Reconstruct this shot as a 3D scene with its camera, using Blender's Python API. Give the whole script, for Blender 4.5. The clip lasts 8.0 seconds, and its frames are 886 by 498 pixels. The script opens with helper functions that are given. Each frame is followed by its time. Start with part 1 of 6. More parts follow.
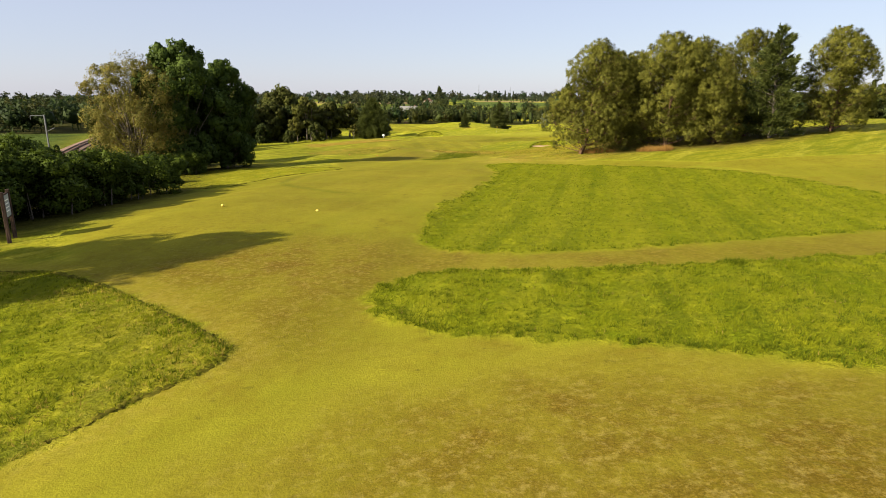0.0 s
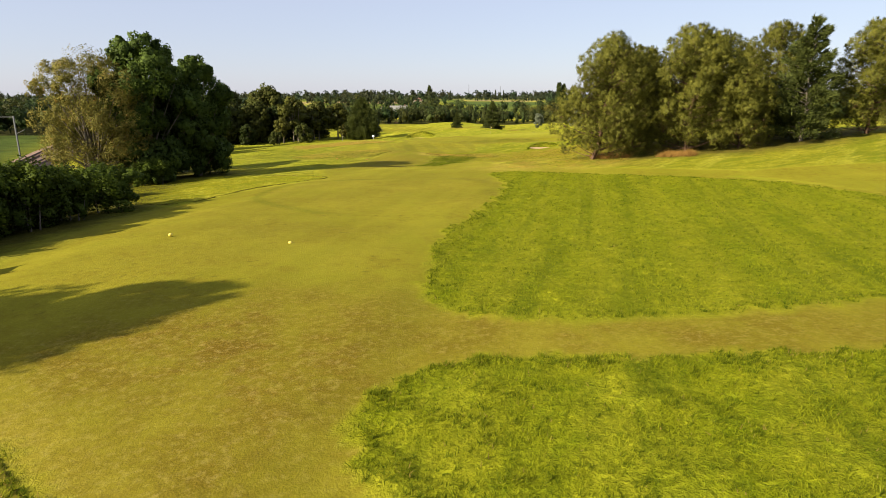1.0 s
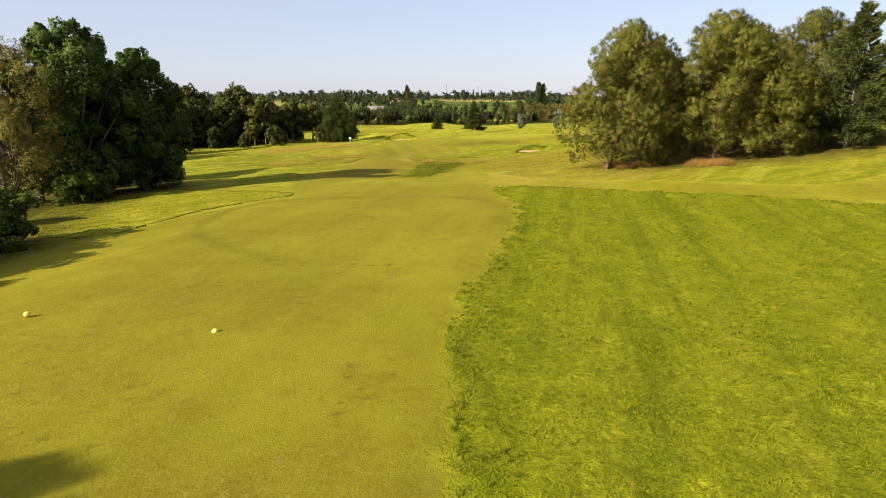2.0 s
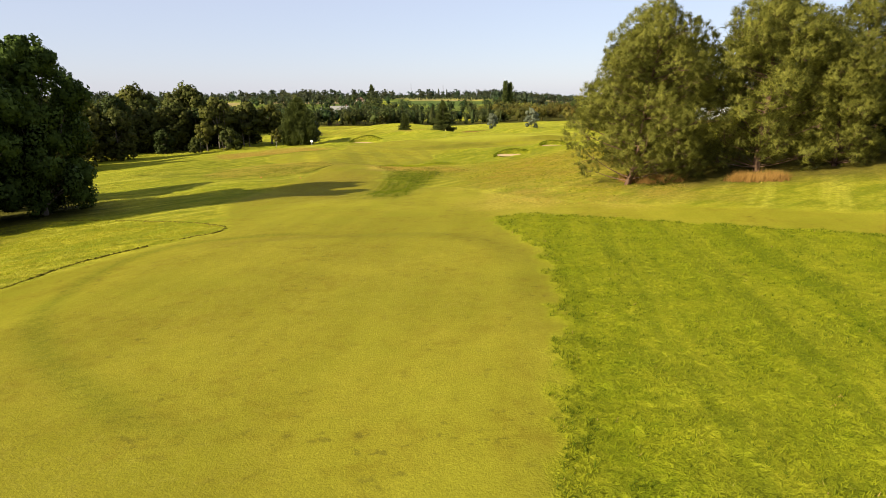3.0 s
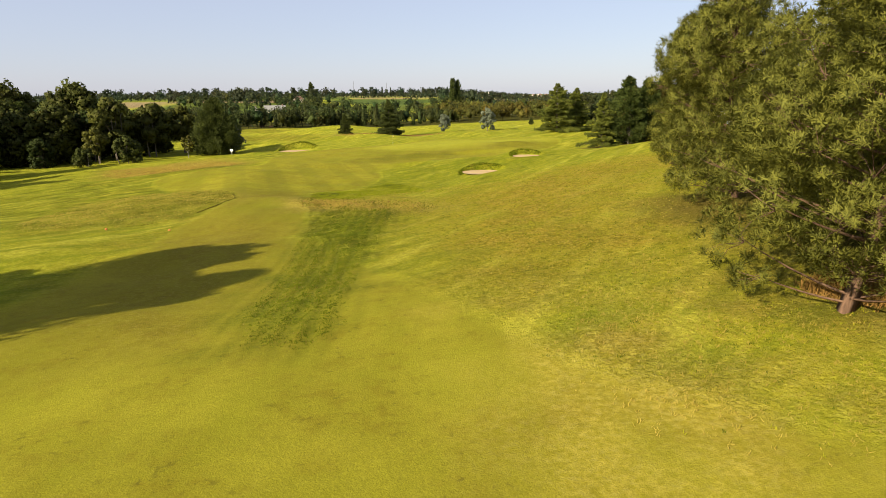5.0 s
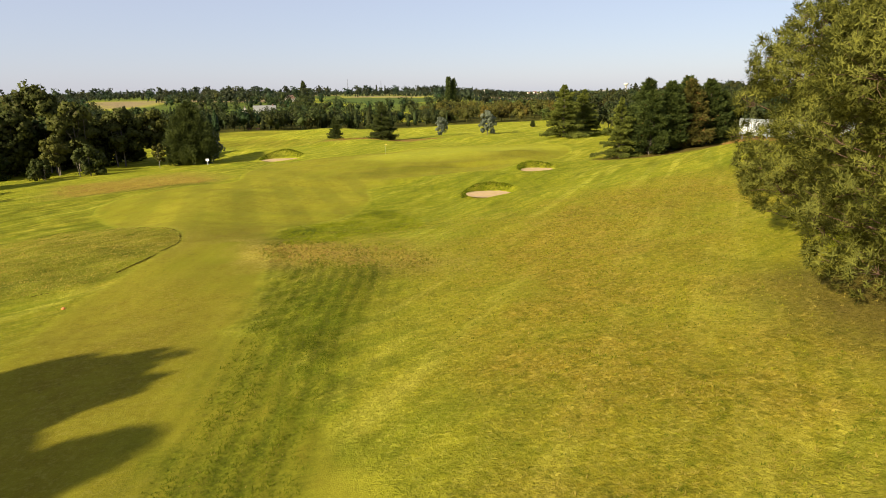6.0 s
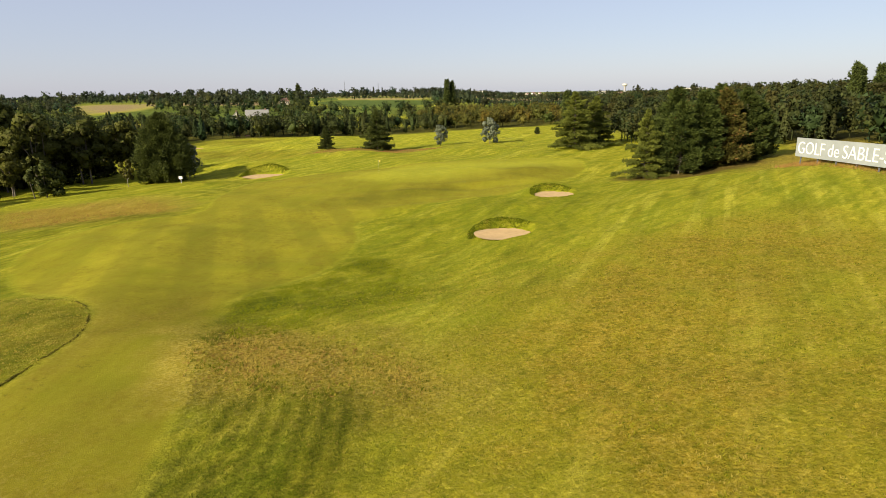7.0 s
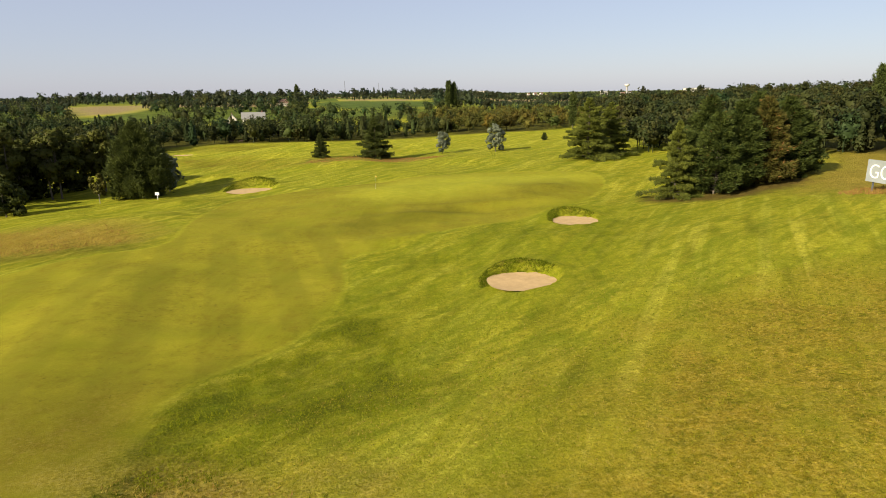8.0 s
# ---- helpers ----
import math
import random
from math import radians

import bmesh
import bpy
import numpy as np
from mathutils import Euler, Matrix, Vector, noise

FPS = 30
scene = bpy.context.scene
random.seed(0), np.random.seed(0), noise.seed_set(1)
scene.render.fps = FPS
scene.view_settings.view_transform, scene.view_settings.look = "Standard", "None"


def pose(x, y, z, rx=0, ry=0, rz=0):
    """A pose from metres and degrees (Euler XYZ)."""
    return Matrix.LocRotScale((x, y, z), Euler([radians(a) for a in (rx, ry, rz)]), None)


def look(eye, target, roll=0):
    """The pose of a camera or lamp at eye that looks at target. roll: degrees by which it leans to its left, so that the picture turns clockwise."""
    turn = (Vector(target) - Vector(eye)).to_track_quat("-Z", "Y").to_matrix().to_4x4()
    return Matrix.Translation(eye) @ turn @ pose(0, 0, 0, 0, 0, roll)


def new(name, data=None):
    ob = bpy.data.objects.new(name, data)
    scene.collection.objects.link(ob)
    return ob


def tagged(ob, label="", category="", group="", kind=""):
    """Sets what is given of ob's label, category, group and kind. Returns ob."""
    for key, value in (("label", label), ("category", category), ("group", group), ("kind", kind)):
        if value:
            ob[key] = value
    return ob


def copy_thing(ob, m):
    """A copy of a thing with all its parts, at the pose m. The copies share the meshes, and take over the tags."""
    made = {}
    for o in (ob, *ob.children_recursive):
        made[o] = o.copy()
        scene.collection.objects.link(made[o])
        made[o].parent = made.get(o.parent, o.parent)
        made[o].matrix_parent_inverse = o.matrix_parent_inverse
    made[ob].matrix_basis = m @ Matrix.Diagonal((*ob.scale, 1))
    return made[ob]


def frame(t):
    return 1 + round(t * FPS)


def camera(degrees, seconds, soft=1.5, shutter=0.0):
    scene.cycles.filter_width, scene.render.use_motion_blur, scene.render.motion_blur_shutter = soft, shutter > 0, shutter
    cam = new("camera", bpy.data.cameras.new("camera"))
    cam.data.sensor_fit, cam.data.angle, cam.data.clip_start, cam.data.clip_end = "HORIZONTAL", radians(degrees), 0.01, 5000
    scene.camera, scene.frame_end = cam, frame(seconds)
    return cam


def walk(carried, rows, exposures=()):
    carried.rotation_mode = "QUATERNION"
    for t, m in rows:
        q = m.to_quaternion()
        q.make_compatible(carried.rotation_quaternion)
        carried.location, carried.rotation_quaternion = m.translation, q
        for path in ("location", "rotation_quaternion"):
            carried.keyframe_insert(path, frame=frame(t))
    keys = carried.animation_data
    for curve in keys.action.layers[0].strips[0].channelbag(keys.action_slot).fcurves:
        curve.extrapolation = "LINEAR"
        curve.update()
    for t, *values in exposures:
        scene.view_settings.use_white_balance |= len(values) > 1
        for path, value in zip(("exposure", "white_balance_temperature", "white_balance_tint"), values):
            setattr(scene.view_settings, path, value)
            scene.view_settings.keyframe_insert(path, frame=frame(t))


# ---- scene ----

# ------------------------------------------------------------------ camera
cam = camera(73.0, 8.0, 0.75)
PATH = [
    (0.0, (0.506, -2.441, 6.014), (0.471, -0.502, 5.526), 0.0),
    (0.5, (0.097, 0.714, 6.043), (0.077, 2.653, 5.553), 0.0),
    (1.0, (-0.341, 4.508, 6.048), (-0.344, 6.447, 5.558), -0.1),
    (1.5, (-0.846, 8.99, 6.014), (-0.822, 10.929, 5.524), -0.1),
    (3.0, (-1.908, 25.192, 6.022), (-1.731, 27.123, 5.529), -0.5),
    (3.5, (-1.67, 31.671, 5.994), (-1.445, 33.595, 5.498), -0.6),
    (4.0, (-1.31, 38.077, 6.005), (-1.03, 39.994, 5.507), -0.7),
    (4.5, (-0.835, 44.483, 6.051), (-0.506, 46.392, 5.553), -0.6),
    (6.0, (1.814, 64.49, 7.604), (2.179, 66.389, 7.095), -0.75),
    (6.5, (2.87, 71.391, 8.244), (3.243, 73.288, 7.733), -0.8),
    (7.0, (4.068, 78.181, 9.177), (4.439, 80.08, 8.67), -0.9),
    (7.5, (5.098, 84.105, 9.998), (5.466, 86.004, 9.493), -0.95),
    (8.0, (5.901, 89.393, 10.419), (6.269, 91.292, 9.912), -0.9),
]
EXPOSURE = 1.1
walk(cam, [(t, look(eye, target, roll)) for t, eye, target, roll in PATH], [(0.0, EXPOSURE + 0.05), (3.0, EXPOSURE + 0.13), (4.0, EXPOSURE + 0.05), (4.5, EXPOSURE), (6.0, EXPOSURE - 0.05), (7.0, EXPOSURE - 0.15), (8.0, EXPOSURE - 0.2)])

# ------------------------------------------------------------------ light
SUN_ELEVATION, SUN_AZIMUTH = 26.0, 238.0          # azimuth: degrees clockwise from +y, where the sun stands
world = bpy.data.worlds.new("sky")
scene.world = world
world.use_nodes = True
wn = world.node_tree.nodes
sky = wn.new("ShaderNodeTexSky")
sky.sky_type, sky.sun_disc = "NISHITA", False
sky.sun_elevation, sky.sun_rotation = radians(SUN_ELEVATION), radians(SUN_AZIMUTH)
sky.air_density, sky.dust_density, sky.ozone_density, sky.altitude = 1.0, 0.6, 2.5, 60
wn["Background"].inputs["Strength"].default_value = 0.068
haze = wn.new("ShaderNodeMix")                     # thin summer haze over the whole sky
haze.data_type = "RGBA"
haze.inputs[0].default_value = 0.62
haze.inputs[7].default_value = (4.5, 4.6, 5.8, 1)
world.node_tree.links.new(sky.outputs[0], haze.inputs[6])
world.node_tree.links.new(haze.outputs[2], wn["Background"].inputs["Color"])

sun = new("sun", bpy.data.lights.new("sun", "SUN"))
sun.data.energy, sun.data.angle, sun.data.color = 5.0, radians(0.6), (1.0, 0.88, 0.68)
a, e = radians(SUN_AZIMUTH), radians(SUN_ELEVATION)
sun.matrix_world = look((math.sin(a) * math.cos(e) * 100, math.cos(a) * math.cos(e) * 100, math.sin(e) * 100), (0, 0, 0))


# ------------------------------------------------------------------ materials
def material(name, rough=0.8, spec=0.25):
    m = bpy.data.materials.new(name)
    m.use_nodes = True
    b = m.node_tree.nodes["Principled BSDF"]
    b.inputs["Roughness"].default_value = rough
    b.inputs["Specular IOR Level"].default_value = spec
    return m, m.node_tree.nodes, m.node_tree.links, b


def node(nodes, kind, **values):
    n = nodes.new(kind)
    for key, value in values.items():
        n.inputs[key.replace("_", " ")].default_value = value
    return n


def mixed(nodes, links, fac, a, b, blend="MIX"):
    n = nodes.new("ShaderNodeMix")
    n.data_type, n.blend_type = "RGBA", blend
    for i, v in ((0, fac), (6, a), (7, b)):
        if isinstance(v, bpy.types.NodeSocket):
            links.new(v, n.inputs[i])
        elif i == 0:
            n.inputs[i].default_value = v
        else:
            n.inputs[i].default_value = (*v, 1)
    return n.outputs[2]


def noise_value(nodes, links, coords, scale, detail=3, low=0.35, high=0.65, rough=0.55, vector_scale=None, turn=0.0):
    n = node(nodes, "ShaderNodeTexNoise", Scale=scale, Detail=detail, Roughness=rough)
    if turn:
        r = nodes.new("ShaderNodeMapping")
        r.inputs["Rotation"].default_value = (0, 0, radians(turn))
        links.new(coords, r.inputs["Vector"])
        coords = r.outputs[0]
    if vector_scale:
        m = nodes.new("ShaderNodeMapping")
        m.inputs["Scale"].default_value = vector_scale
        links.new(coords, m.inputs["Vector"])
        coords = m.outputs[0]
    links.new(coords, n.inputs["Vector"])
    r = nodes.new("ShaderNodeMapRange")
    r.inputs["From Min"].default_value, r.inputs["From Max"].default_value = low, high
    links.new(n.outputs["Fac"], r.inputs["Value"])
    return r.outputs[0]


def times(nodes, links, a, b, operation="MULTIPLY"):
    n = nodes.new("ShaderNodeMath")
    n.operation = operation
    for i, v in enumerate((a, b)):
        if isinstance(v, bpy.types.NodeSocket):
            links.new(v, n.inputs[i])
        else:
            n.inputs[i].default_value = v
    return n.outputs[0]


def plain(name, colour, rough=0.7, spec=0.3, vary=0.25, scale=3.0, metal=0.0):
    """A surface of one colour, worn and stained at two scales."""
    m, nodes, links, b = material(name, rough, spec)
    co = nodes.new("ShaderNodeTexCoord").outputs["Object"]
    n1 = noise_value(nodes, links, co, scale, 4)
    n2 = noise_value(nodes, links, co, scale * 9, 2)
    dark = tuple(c * (1 - vary) for c in colour)
    light = tuple(min(1, c * (1 + vary * 0.6)) for c in colour)
    c = mixed(nodes, links, n1, dark, light)
    c = mixed(nodes, links, times(nodes, links, n2, 0.35), c, dark)
    links.new(c, b.inputs["Base Color"])
    b.inputs["Metallic"].default_value = metal
    bump = node(nodes, "ShaderNodeBump", Strength=0.25, Distance=0.01)
    links.new(n2, bump.inputs["Height"])
    links.new(bump.outputs[0], b.inputs["Normal"])
    return m


def foliage(name, dark, light, odd=None, odd_share=0.1, thin=0.3, patch=0.5, streak=None, turn=0.0, share=0.45, tint=0.0, by_tree=False, gloss=0.12):
    """Leaves: each one varies, and patches of the crown do; some light goes through."""
    m, nodes, links, b = material(name, 0.65, gloss)
    rnd = nodes.new("ShaderNodeNewGeometry").outputs["Random Per Island"]
    co = nodes.new("ShaderNodeTexCoord").outputs["Object"]
    big = noise_value(nodes, links, co, patch, 4, vector_scale=streak, turn=turn)
    f = times(nodes, links, times(nodes, links, rnd, 1 - share), times(nodes, links, big, share), "ADD")
    c = mixed(nodes, links, f, dark, light)
    info = nodes.new("ShaderNodeObjectInfo").outputs["Random"]
    c = mixed(nodes, links, times(nodes, links, info, 0.35), c, tuple(0.5 * (p + q) * 0.8 for p, q in zip(dark, light)))
    if tint:
        hue = mixed(nodes, links, info, (1 - tint * 0.6, 1 - tint * 0.4, 1 - tint * 0.5), (1 + 1.5 * tint, 1 + tint, 1 + 0.4 * tint))
        c = mixed(nodes, links, 1.0, c, hue, "MULTIPLY")
    if by_tree:
        own = nodes.new("ShaderNodeAttribute")
        own.attribute_name = "tint"
        c = mixed(nodes, links, 1.0, c, own.outputs["Color"], "MULTIPLY")
    if odd:
        pick = nodes.new("ShaderNodeMath")
        pick.operation = "LESS_THAN"
        second = node(nodes, "ShaderNodeTexNoise", Scale=patch * 2.2, Detail=2)
        links.new(co, second.inputs["Vector"])
        mean = times(nodes, links, times(nodes, links, rnd, 0.5), times(nodes, links, second.outputs["Fac"], 0.6), "ADD")
        links.new(mean, pick.inputs[0])
        pick.inputs[1].default_value = 0.25 + odd_share
        c = mixed(nodes, links, pick.outputs[0], c, odd)
    links.new(c, b.inputs["Base Color"])
    t = nodes.new("ShaderNodeBsdfTranslucent")
    links.new(c, t.inputs["Color"])
    mix = nodes.new("ShaderNodeMixShader")
    mix.inputs[0].default_value = thin
    links.new(b.outputs[0], mix.inputs[1])
    links.new(t.outputs[0], mix.inputs[2])
    links.new(mix.outputs[0], nodes["Material Output"].inputs["Surface"])
    return m


def bark(name, colour, scale=6.0):
    m, nodes, links, b = material(name, 0.9, 0.15)
    co = nodes.new("ShaderNodeTexCoord").outputs["Object"]
    n1 = noise_value(nodes, links, co, scale, 5, vector_scale=(1, 1, 0.25))
    n2 = noise_value(nodes, links, co, 0.8, 2)
    c = mixed(nodes, links, n1, tuple(v * 0.45 for v in colour), colour)
    c = mixed(nodes, links, times(nodes, links, n2, 0.4), c, tuple(v * 0.6 for v in colour))
    links.new(c, b.inputs["Base Color"])
    bump = node(nodes, "ShaderNodeBump", Strength=0.7, Distance=0.03)
    links.new(n1, bump.inputs["Height"])
    links.new(bump.outputs[0], b.inputs["Normal"])
    return m


def ground_material():
    m, nodes, links, b = material("turf", 0.9, 0.03)
    co = nodes.new("ShaderNodeTexCoord").outputs["Object"]

    def split(attribute):
        at = nodes.new("ShaderNodeAttribute")
        at.attribute_name = attribute
        s = nodes.new("ShaderNodeSeparateColor")
        links.new(at.outputs["Color"], s.inputs[0])
        return s.outputs[0], s.outputs[1], s.outputs[2]

    def over_with(base, mask, share, colour):
        return mixed(nodes, links, times(nodes, links, mask, share), base, colour)

    lush, dry, mown = split("zone")
    rows, field, litter = split("zone_far")
    stripe, grassy, bare = split("zone_mow")
    golden, worn, band = split("zone_dry")
    green, _, _ = split("zone_green")
    grain = noise_value(nodes, links, co, 13.0, 4, 0.36, 0.64, 0.8)
    grit = noise_value(nodes, links, co, 24.0, 3, 0.42, 0.6, 0.6)
    fine = noise_value(nodes, links, co, 5.5, 4, 0.4, 0.6, 0.7)
    tuft = noise_value(nodes, links, co, 3.0, 6, 0.42, 0.6, 0.75)
    mid = noise_value(nodes, links, co, 0.9, 6, 0.4, 0.6, 0.68)
    wide = noise_value(nodes, links, co, 0.1, 4, 0.4, 0.6, 0.6)
    blotch = noise_value(nodes, links, co, 0.27, 7, 0.42, 0.6, 0.7)
    speck = noise_value(nodes, links, co, 3.2, 3, 0.6, 0.68, 0.6)
    fleck = noise_value(nodes, links, co, 5.0, 5, 0.5, 0.66, 0.75)
    drawn = noise_value(nodes, links, co, 0.7, 5, 0.4, 0.6, 0.65, vector_scale=(1.0, 0.07, 1), turn=14)
    slant = noise_value(nodes, links, co, 0.8, 4, 0.5, 0.62, 0.6, vector_scale=(1.0, 0.035, 1), turn=37)
    trail = noise_value(nodes, links, co, 0.5, 3, 0.5, 0.64, 0.6, vector_scale=(1.0, 0.05, 1), turn=40)
    track = noise_value(nodes, links, co, 1.1, 4, 0.5, 0.62, 0.6, vector_scale=(1.0, 0.06, 1), turn=13)
    # gaps between grass clumps: sunk by the bump, their shade painted in
    clump = noise_value(nodes, links, co, 7.0, 3, 0.46, 0.62, 0.62)
    tussock = noise_value(nodes, links, co, 1.7, 4, 0.47, 0.62, 0.65)
    swathe = noise_value(nodes, links, co, 0.85, 5, 0.48, 0.6, 0.62, vector_scale=(1.0, 0.2, 1), turn=62)
    # semi-rough over the whole course, drawn out by the mower
    semi = mixed(nodes, links, mid, (0.382, 0.38, 0.0217), (0.602, 0.524, 0.0398))
    semi = over_with(semi, wide, 0.45, (0.328, 0.38, 0.0182))
    semi = over_with(semi, slant, 0.62, (0.731, 0.663, 0.0746))
    semi = over_with(semi, trail, 0.6, (0.251, 0.311, 0.0132))
    semi = over_with(semi, swathe, 0.62, (0.189, 0.252, 0.0112))
    semi = over_with(semi, tussock, 0.35, (0.195, 0.217, 0.00998))
    semi = over_with(semi, fleck, 0.3, (0.701, 0.615, 0.0912))
    semi = over_with(semi, tuft, 0.34, (0.206, 0.228, 0.00994))
    semi = over_with(semi, clump, 0.26, (0.16, 0.183, 0.00829))
    # sun-bleached slope, straw and green mottled together
    gold = mixed(nodes, links, fine, (0.363, 0.264, 0.0176), (0.55, 0.407, 0.0462))
    gold = over_with(gold, mid, 0.6, (0.248, 0.248, 0.0121))
    gold = over_with(gold, slant, 0.3, (0.55, 0.429, 0.055))
    gold = over_with(gold, fleck, 0.38, (0.66, 0.517, 0.11))
    gold = over_with(gold, tuft, 0.36, (0.176, 0.154, 0.0088))
    gold = over_with(gold, clump, 0.36, (0.127, 0.11, 0.0066))
    gold = over_with(gold, times(nodes, links, tussock, tuft), 0.6, (0.085, 0.105, 0.004))
    semi = mixed(nodes, links, golden, semi, gold)
    # close-mown fairway and tees
    cut = mixed(nodes, links, wide, (0.2, 0.2, 0.0116), (0.286, 0.261, 0.0198))
    cut = mixed(nodes, links, 1.0, cut, mixed(nodes, links, stripe, (0.86, 0.87, 0.9), (1.2, 1.19, 1.1)), "MULTIPLY")
    cut = over_with(cut, blotch, 0.48, (0.211, 0.168, 0.0127))
    cut = over_with(cut, drawn, 0.3, (0.348, 0.319, 0.0255))
    cut = over_with(cut, mid, 0.3, (0.238, 0.246, 0.0127))
    cut = over_with(cut, tuft, 0.16, (0.173, 0.167, 0.0104))
    cut = over_with(cut, grain, 0.4, (0.132, 0.115, 0.00876))
    cut = over_with(cut, grit, 0.3, (0.144, 0.138, 0.00806))
    cut = over_with(cut, times(nodes, links, tussock, blotch), 0.45, (0.15, 0.115, 0.009))
    cut = over_with(cut, times(nodes, links, speck, blotch), 0.55, (0.085, 0.075, 0.010))
    c = mixed(nodes, links, mown, semi, cut)
    # the putting green, cut closest and paler
    close = mixed(nodes, links, mid, (0.30, 0.315, 0.022), (0.37, 0.36, 0.03))
    close = over_with(close, blotch, 0.3, (0.25, 0.26, 0.016))
    close = over_with(close, grain, 0.25, (0.2, 0.19, 0.014))
    c = mixed(nodes, links, times(nodes, links, green, 0.8), c, close)
    # worn turf, brown and grainy
    tired = mixed(nodes, links, grit, (0.123, 0.0836, 0.00665), (0.237, 0.163, 0.0209))
    tired = over_with(tired, blotch, 0.4, (0.18, 0.162, 0.0114))
    tired = over_with(tired, tuft, 0.4, (0.11, 0.078, 0.008))
    tired = over_with(tired, clump, 0.35, (0.10, 0.07, 0.007))
    tired = over_with(tired, grain, 0.5, (0.08, 0.055, 0.006))
    tired = over_with(tired, fleck, 0.4, (0.40, 0.31, 0.08))
    c = mixed(nodes, links, times(nodes, links, worn, times(nodes, links, times(nodes, links, mid, 0.45), 0.55, "ADD")), c, tired)
    # lush rough
    wet = mixed(nodes, links, mid, (0.195, 0.247, 0.00535), (0.317, 0.337, 0.0107))
    wet = over_with(wet, drawn, 0.5, (0.328, 0.342, 0.0129))
    wet = over_with(wet, band, 0.5, (0.388, 0.385, 0.0192))
    wet = over_with(wet, fleck, 0.35, (0.43, 0.417, 0.0268))
    wet = over_with(wet, track, 0.55, (0.121, 0.168, 0.0046))
    wet = over_with(wet, tuft, 0.2, (0.11, 0.158, 0.00345))
    wet = over_with(wet, tussock, 0.3, (0.0935, 0.133, 0.00345))
    wet = over_with(wet, clump, 0.22, (0.0825, 0.117, 0.0023))
    c = mixed(nodes, links, lush, c, wet)
    # dry, thin turf and straw
    straw = mixed(nodes, links, fine, (0.36, 0.255, 0.028), (0.62, 0.46, 0.09))
    straw = over_with(straw, blotch, 0.45, (0.22, 0.19, 0.014))
    straw = over_with(straw, tuft, 0.35, (0.16, 0.12, 0.011))
    straw = over_with(straw, clump, 0.5, (0.14, 0.10, 0.009))
    straw = over_with(straw, fleck, 0.5, (0.52, 0.41, 0.13))
    c = mixed(nodes, links, dry, c, straw)
    # dark drill rows with the shade of their hollows; also painted slope shade
    row = mixed(nodes, links, fine, (0.05, 0.072, 0.004), (0.135, 0.148, 0.008))
    row = over_with(row, clump, 0.5, (0.03, 0.042, 0.003))
    c = mixed(nodes, links, rows, c, row)
    # farmland far off, woodland floor, bare earth
    c = mixed(nodes, links, grassy, c, mixed(nodes, links, wide, (0.07, 0.10, 0.02), (0.105, 0.15, 0.028)))
    c = mixed(nodes, links, field, c, mixed(nodes, links, mid, (0.27, 0.20, 0.09), (0.33, 0.25, 0.12)))
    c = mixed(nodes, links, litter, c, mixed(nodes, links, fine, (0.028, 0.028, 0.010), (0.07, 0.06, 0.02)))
    c = mixed(nodes, links, bare, c, mixed(nodes, links, fine, (0.18, 0.09, 0.032), (0.26, 0.15, 0.06)))
    # an even scale on all turf colours, to set their brightness
    c = mixed(nodes, links, 1.0, c, (0.95, 0.94, 0.96), "MULTIPLY")
    links.new(c, b.inputs["Base Color"])
    # relief: fine on the mown turf, clumped on the rest
    short = times(nodes, links, mown, times(nodes, links, times(nodes, links, lush, -1.0), 1.0, "ADD"))
    rest = times(nodes, links, times(nodes, links, short, -0.96), 1.0, "ADD")
    bump = node(nodes, "ShaderNodeBump", Distance=0.06)
    links.new(times(nodes, links, times(nodes, links, rest, 0.3), 0.2, "ADD"), bump.inputs["Strength"])
    links.new(times(nodes, links, grain, grit, "ADD"), bump.inputs["Height"])
    bump2 = node(nodes, "ShaderNodeBump", Distance=-0.10)
    links.new(times(nodes, links, rest, 0.75), bump2.inputs["Strength"])
    links.new(clump, bump2.inputs["Height"])
    links.new(bump.outputs[0], bump2.inputs["Normal"])
    bump3 = node(nodes, "ShaderNodeBump", Distance=0.14)
    links.new(times(nodes, links, rest, 0.5), bump3.inputs["Strength"])
    links.new(tuft, bump3.inputs["Height"])
    links.new(bump2.outputs[0], bump3.inputs["Normal"])
    links.new(bump3.outputs[0], b.inputs["Normal"])
    return m


TURF = ground_material()
SAND = plain("bunker_sand", (0.46, 0.32, 0.15), 0.95, 0.1, 0.12, 1.5)
PINE_LEAF = foliage("pine_needles", (0.045, 0.056, 0.010), (0.28, 0.27, 0.04), thin=0.38, patch=1.6, share=0.38)
CEDAR_LEAF = foliage("cedar_needles", (0.03, 0.045, 0.008), (0.225, 0.24, 0.036))
FIR_LEAF = foliage("fir_needles", (0.02, 0.03, 0.008), (0.125, 0.145, 0.03))
HEDGE_LEAF = foliage("cypress_sprays", (0.014, 0.028, 0.007), (0.105, 0.128, 0.024), (0.16, 0.09, 0.025), 0.0)
BROWN_LEAF = foliage("browning_sprays", (0.04, 0.045, 0.01), (0.15, 0.13, 0.025), (0.2, 0.11, 0.03), 0.08)
OAK_LEAF = foliage("oak_leaves", (0.022, 0.042, 0.008), (0.105, 0.152, 0.022))
WILLOW_LEAF = foliage("willow_leaves", (0.085, 0.09, 0.017), (0.24, 0.205, 0.04), (0.24, 0.15, 0.035), 0.06)
LAUREL_LEAF = foliage("laurel_leaves", (0.014, 0.032, 0.003), (0.115, 0.155, 0.014))
HILL_LEAF = foliage("hill_pine_needles", (0.022, 0.030, 0.009), (0.078, 0.084, 0.022), patch=0.08, by_tree=True)
